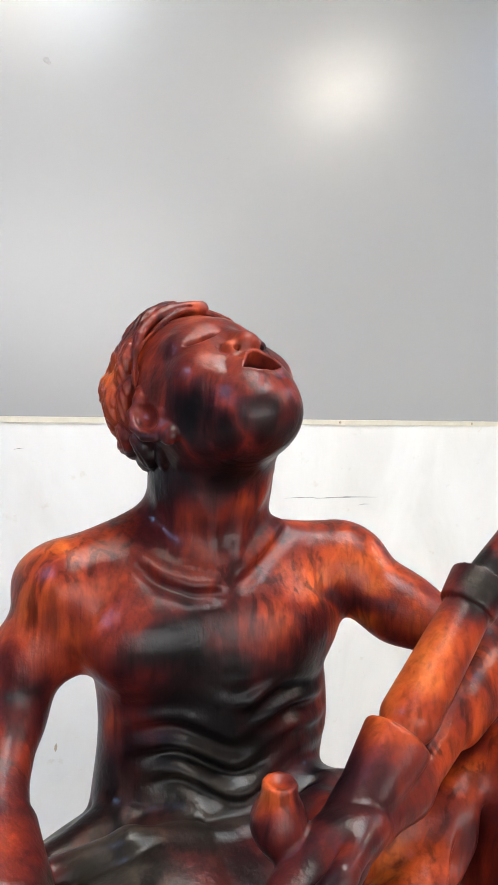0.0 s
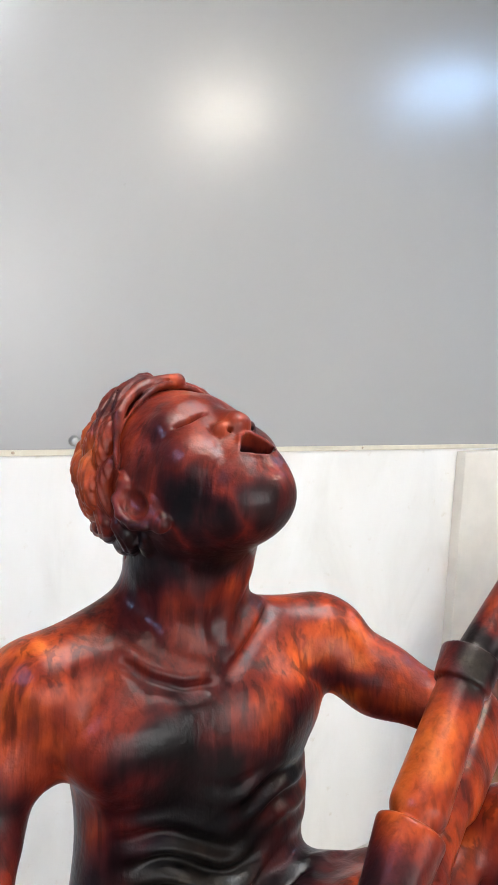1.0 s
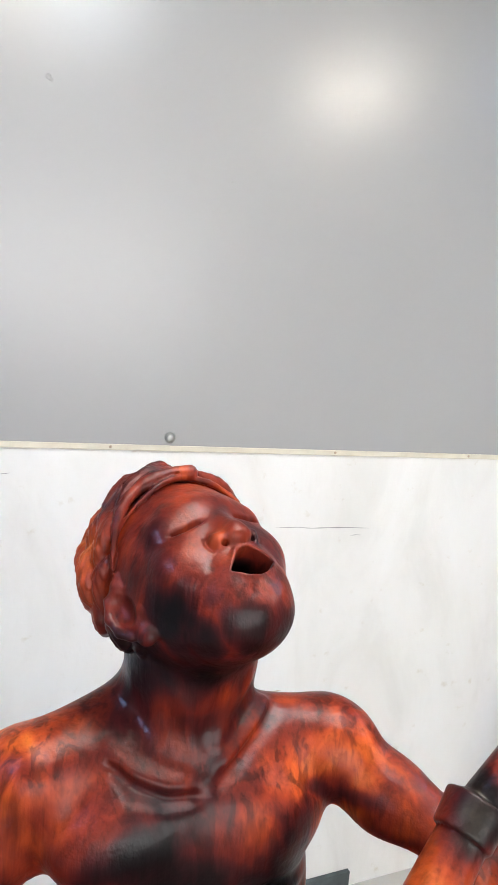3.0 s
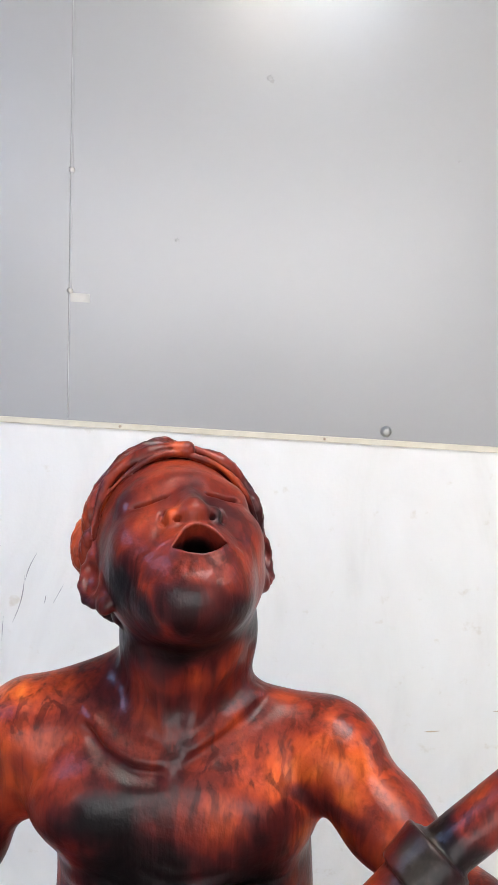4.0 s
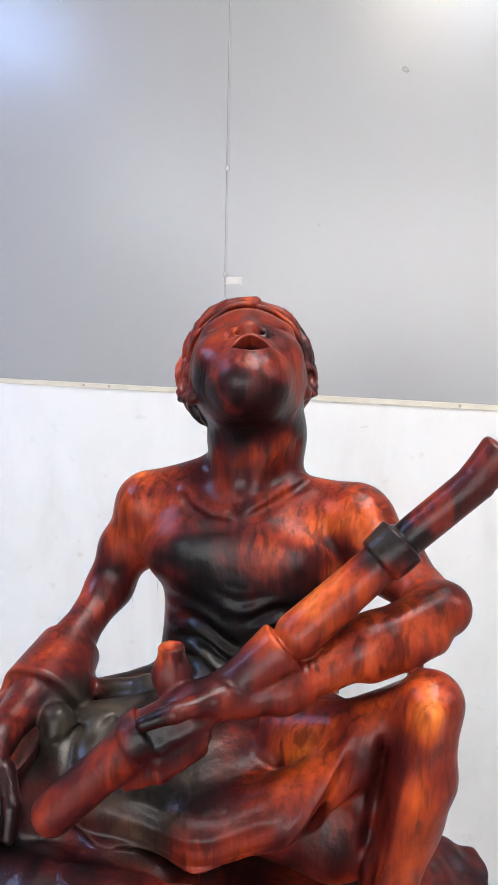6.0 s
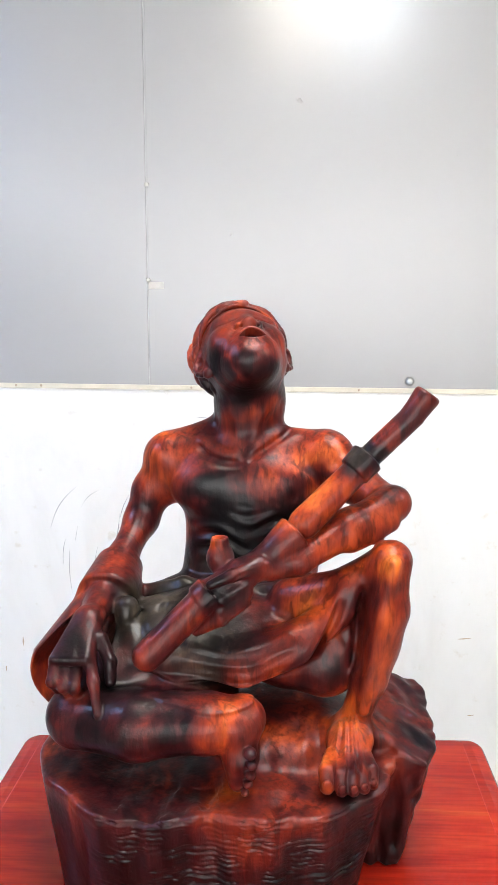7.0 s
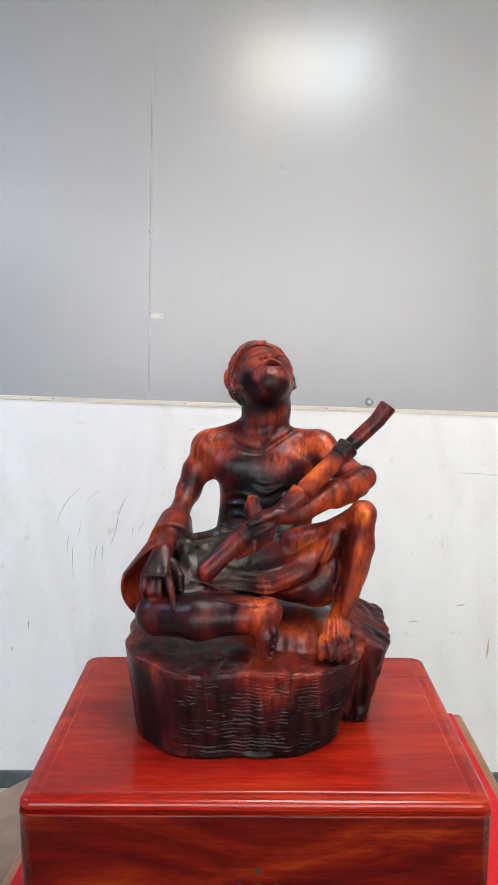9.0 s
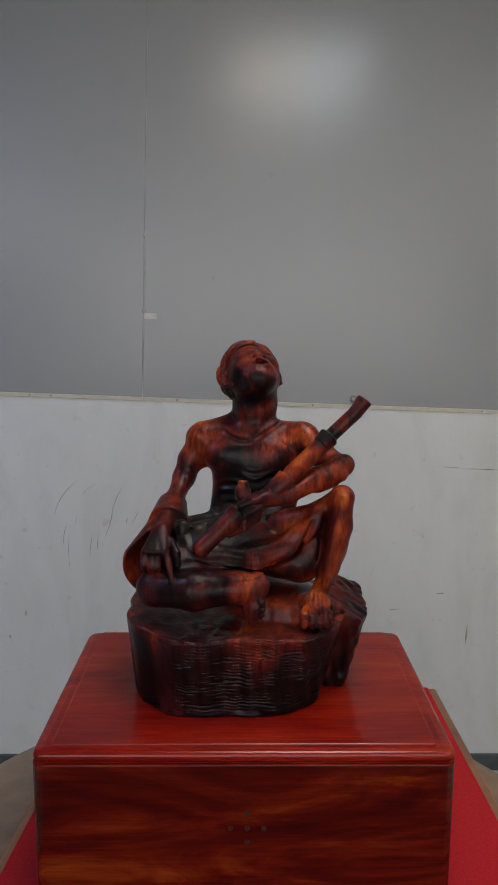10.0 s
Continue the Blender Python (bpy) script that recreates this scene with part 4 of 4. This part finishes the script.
def pipe():
    """The bamboo-jointed smoking pipe, with its round bowl."""
    tube((0.115, 0.033, 1.309), (0.157, 0.0365, 1.3485), 0.0100, 0.0100, 0.001)
    tube((0.154, 0.0365, 1.3455), (0.1685, 0.0375, 1.3655), 0.0098, 0.0116, 0.002, edge=0.004)
    tube((0.107, 0.030, 1.302), (0.119, 0.035, 1.3135), 0.0136, 0.0148, 0.001)
    tube((0.119, 0.035, 1.312), (0.1205, 0.0356, 1.3133), 0.0122, 0.0120, 0.001)
    limb((0.066, 0.0130, 1.2640), (0.110, 0.031, 1.304), 0.0130, 0.0114, 0.0008)
    tube((0.030, -0.003, 1.234), (0.0592, 0.0101, 1.2582), 0.0112, 0.0158, 0.002, edge=0.003)
    limb((0.034, -0.001, 1.238), (-0.008, -0.020, 1.218), 0.0110, 0.0118, 0.004)
    tube((-0.017, -0.024, 1.212), (-0.008, -0.0205, 1.219), 0.0132, 0.0140, 0.001)
    limb((-0.014, -0.024, 1.213), (-0.058, -0.036, 1.172), 0.0122, 0.0118, 0.003)
    egg((-0.002, 0.001, 1.239), (0.0114, 0.0114, 0.0130), k=0.003)
    limb((-0.001, -0.002, 1.232), (0.004, -0.010, 1.220), 0.0070, 0.006, 0.004)
    tube((-0.002, 0.001, 1.246), (-0.002, 0.001, 1.2565), 0.0078, 0.0072, 0.003, edge=0.0012)
    limb((-0.002, 0.001, 1.2600), (-0.002, 0.001, 1.270), 0.0056, 0.0060, 0.0012, True)


def legs():
    # upright leg: thigh, knee, shin, foot
    chain([(0.050, 0.085, 1.165), (0.092, 0.050, 1.178), (0.1365, 0.020, 1.230)], [0.030, 0.024, 0.0155], 0.012)
    chain([(0.1375, 0.016, 1.230), (0.1335, 0.012, 1.190), (0.1185, 0.010, 1.130), (0.108, 0.010, 1.098)], [0.0150, 0.0165, 0.0140, 0.0125], 0.008)
    egg((0.130, 0.026, 1.170), (0.018, 0.020, 0.042), k=0.012)
    limb((0.1365, -0.002, 1.234), (0.1115, -0.004, 1.110), 0.004, 0.004, 0.010)
    chain([(0.104, 0.014, 1.085), (0.101, -0.010, 1.085), (0.098, -0.035, 1.076)], [0.0130, 0.0130, 0.0100], 0.008, flat=((1, 0, 0), 1.3))
    for x, y, r in ((0.0805, -0.046, 0.0064), (0.0915, -0.050, 0.0054), (0.1005, -0.050, 0.0052), (0.1090, -0.047, 0.0050), (0.1165, -0.042, 0.0046)):
        chain([(x * 0.8 + 0.02, y + 0.020, 1.083), (x, y + 0.002, 1.0800), (x, y - 0.004, 1.0710)], [r * 0.8, r, r * 0.92], 0.0016)
        egg((x, y - 0.0085, 1.0755), (r * 0.62, 0.0016, r * 0.7), k=0.001)
    for x in (0.086, 0.0945, 0.102, 0.109):
        fold([(x * 0.5 + 0.051, 1.106), (x, 1.083)], 0.0016, -0.0024, 0.0)
    # folded leg: thigh under the cloth, shin across, foot on edge
    chain([(-0.030, 0.060, 1.150), (-0.085, 0.020, 1.130), (-0.122, -0.020, 1.112)], [0.040, 0.032, 0.024], 0.014)
    chain([(-0.120, -0.022, 1.112), (-0.068, -0.040, 1.1155), (-0.010, -0.046, 1.121), (0.006, -0.046, 1.121)], [0.0255, 0.0265, 0.0215, 0.0180], 0.008)
    egg((0.018, -0.040, 1.122), (0.016, 0.017, 0.017), k=0.008)
    chain([(0.012, -0.046, 1.117), (0.0140, -0.052, 1.096), (0.0125, -0.055, 1.078)], [0.0165, 0.0130, 0.0080], 0.006)
    for x, z, r in ((0.0225, 1.1085, 0.0052), (0.0235, 1.0995, 0.0046), (0.0225, 1.0910, 0.0043), (0.0205, 1.0832, 0.0040), (0.0180, 1.0758, 0.0036)):
        egg((x, -0.0650, z), (r, r * 1.2, r * 0.85), k=0.0012)


def lap_cloth():
    # cloth over the lap, its rolled hem and swags
    egg((-0.010, 0.055, 1.158), (0.085, 0.060, 0.030), k=0.012)
    chain([(-0.085, 0.040, 1.150), (-0.045, 0.006, 1.152), (0.015, -0.002, 1.150), (0.060, 0.006, 1.163), (0.096, 0.020, 1.192)], [0.022, 0.018, 0.018, 0.018, 0.015], 0.012)
    chain([(0.000, 0.058, 1.136), (0.050, 0.046, 1.134), (0.082, 0.042, 1.130), (0.104, 0.036, 1.155)], [0.026, 0.029, 0.030, 0.022], 0.008)
    egg((-0.064, 0.045, 1.160), (0.026, 0.032, 0.026), k=0.008)
    limb((-0.045, 0.102, 1.167), (-0.102, 0.084, 1.155), 0.022, 0.020, 0.008)
    fold([(-0.095, 1.172), (-0.070, 1.180), (-0.045, 1.183)], 0.0030, 0.0016, 0.12)
    # waistband
    chain([(-0.082, 0.075, 1.180), (-0.045, 0.072, 1.188), (0.000, 0.066, 1.182), (0.050, 0.066, 1.190), (0.064, 0.074, 1.194)], [0.007, 0.007, 0.006, 0.006, 0.005], 0.006)
    # hem with the leg set back below it, then the swags that gather at the knee
    hem = [(-0.078, 1.150), (-0.045, 1.143), (0.008, 1.138), (0.043, 1.141), (0.068, 1.158), (0.084, 1.184), (0.096, 1.210)]
    fold([(x + 0.002, z - 0.0070) for x, z in hem[2:]], 0.0048, 0.0072, 0.06, -0.022)
    fold([(x, z - 0.0050) for x, z in hem[:4]], 0.0034, 0.0040, 0.06, -0.022)
    fold(hem, 0.0018, -0.0018, 0.06)
    for n in range(5):
        z = 1.150 + 0.0095 * n
        line = [(-0.046 + 0.012 * n, z + 0.003), (-0.006, z - 0.001), (0.030, z + 0.002), (0.056 - 0.001 * n, z + 0.014), (0.076 - 0.002 * n, z + 0.036 - 0.003 * n), (0.094 - 0.001 * n, 1.212 + 0.003 * n)]
        fold(line, 0.0044, 0.0017 + 0.0006 * (n % 2), 0.08)
    fold([(-0.078, 1.182), (-0.072, 1.168), (-0.050, 1.158)], 0.0045, 0.0022, 0.045)
    fold([(-0.058, 1.186), (-0.052, 1.172), (-0.030, 1.164)], 0.0040, 0.0020, 0.045)
    limb((0.055, 0.048, 1.183), (0.104, 0.026, 1.204), 0.020, 0.016, 0.010)
    chain([(-0.090, 0.004, 1.124), (-0.040, -0.010, 1.118), (-0.004, -0.004, 1.114)], [0.020, 0.020, 0.016], 0.012)
    fold([(0.114, 1.212), (0.111, 1.180), (0.104, 1.135)], 0.0040, 0.0055, 0.05)
    # seat ground rising behind the legs
    egg((0.045, 0.060, 1.058), (0.075, 0.080, 0.036), k=0.014)
    ruffled((-0.16, -0.09, 1.05), (0.072, 0.06, 1.1), lambda x, y, z: (0.0006 + 0.0009 * (x > 0.026)) * wavy(x, y * 0.5, z, 230, 61) * window(z, 1.05, 1.09, 0.006) * window(x, -0.16, 0.072, 0.01))


stump()
torso()
sleeve()
legs()
lap_cloth()
arms()
pipe()
head()
NECK = 1.345
body, face = FIELDS[0].mesh(lambda p: (p[:, 2] < NECK) | (p[:, 0] > 0.085)), FIELDS[1].mesh(lambda p: (p[:, 2] > NECK - 0.0005) & (p[:, 0] < 0.085))
ORIGIN = np.array((0.0, 0.03, BASE))
verts = np.concatenate([body[0], face[0]]) - ORIGIN
quads = np.concatenate([body[1], face[1] + len(body[0])])
me = bpy.data.meshes.new("statue")
me.from_pydata(verts.tolist(), [], quads.tolist())
me.polygons.foreach_set("use_smooth", np.ones(len(quads), bool))
me.materials.append(ROSEWOOD)
statue = new("statue", me)
statue.location = ORIGIN
tagged(statue, "polished dark rosewood carving of a seated pipe smoker on a log", "statue")
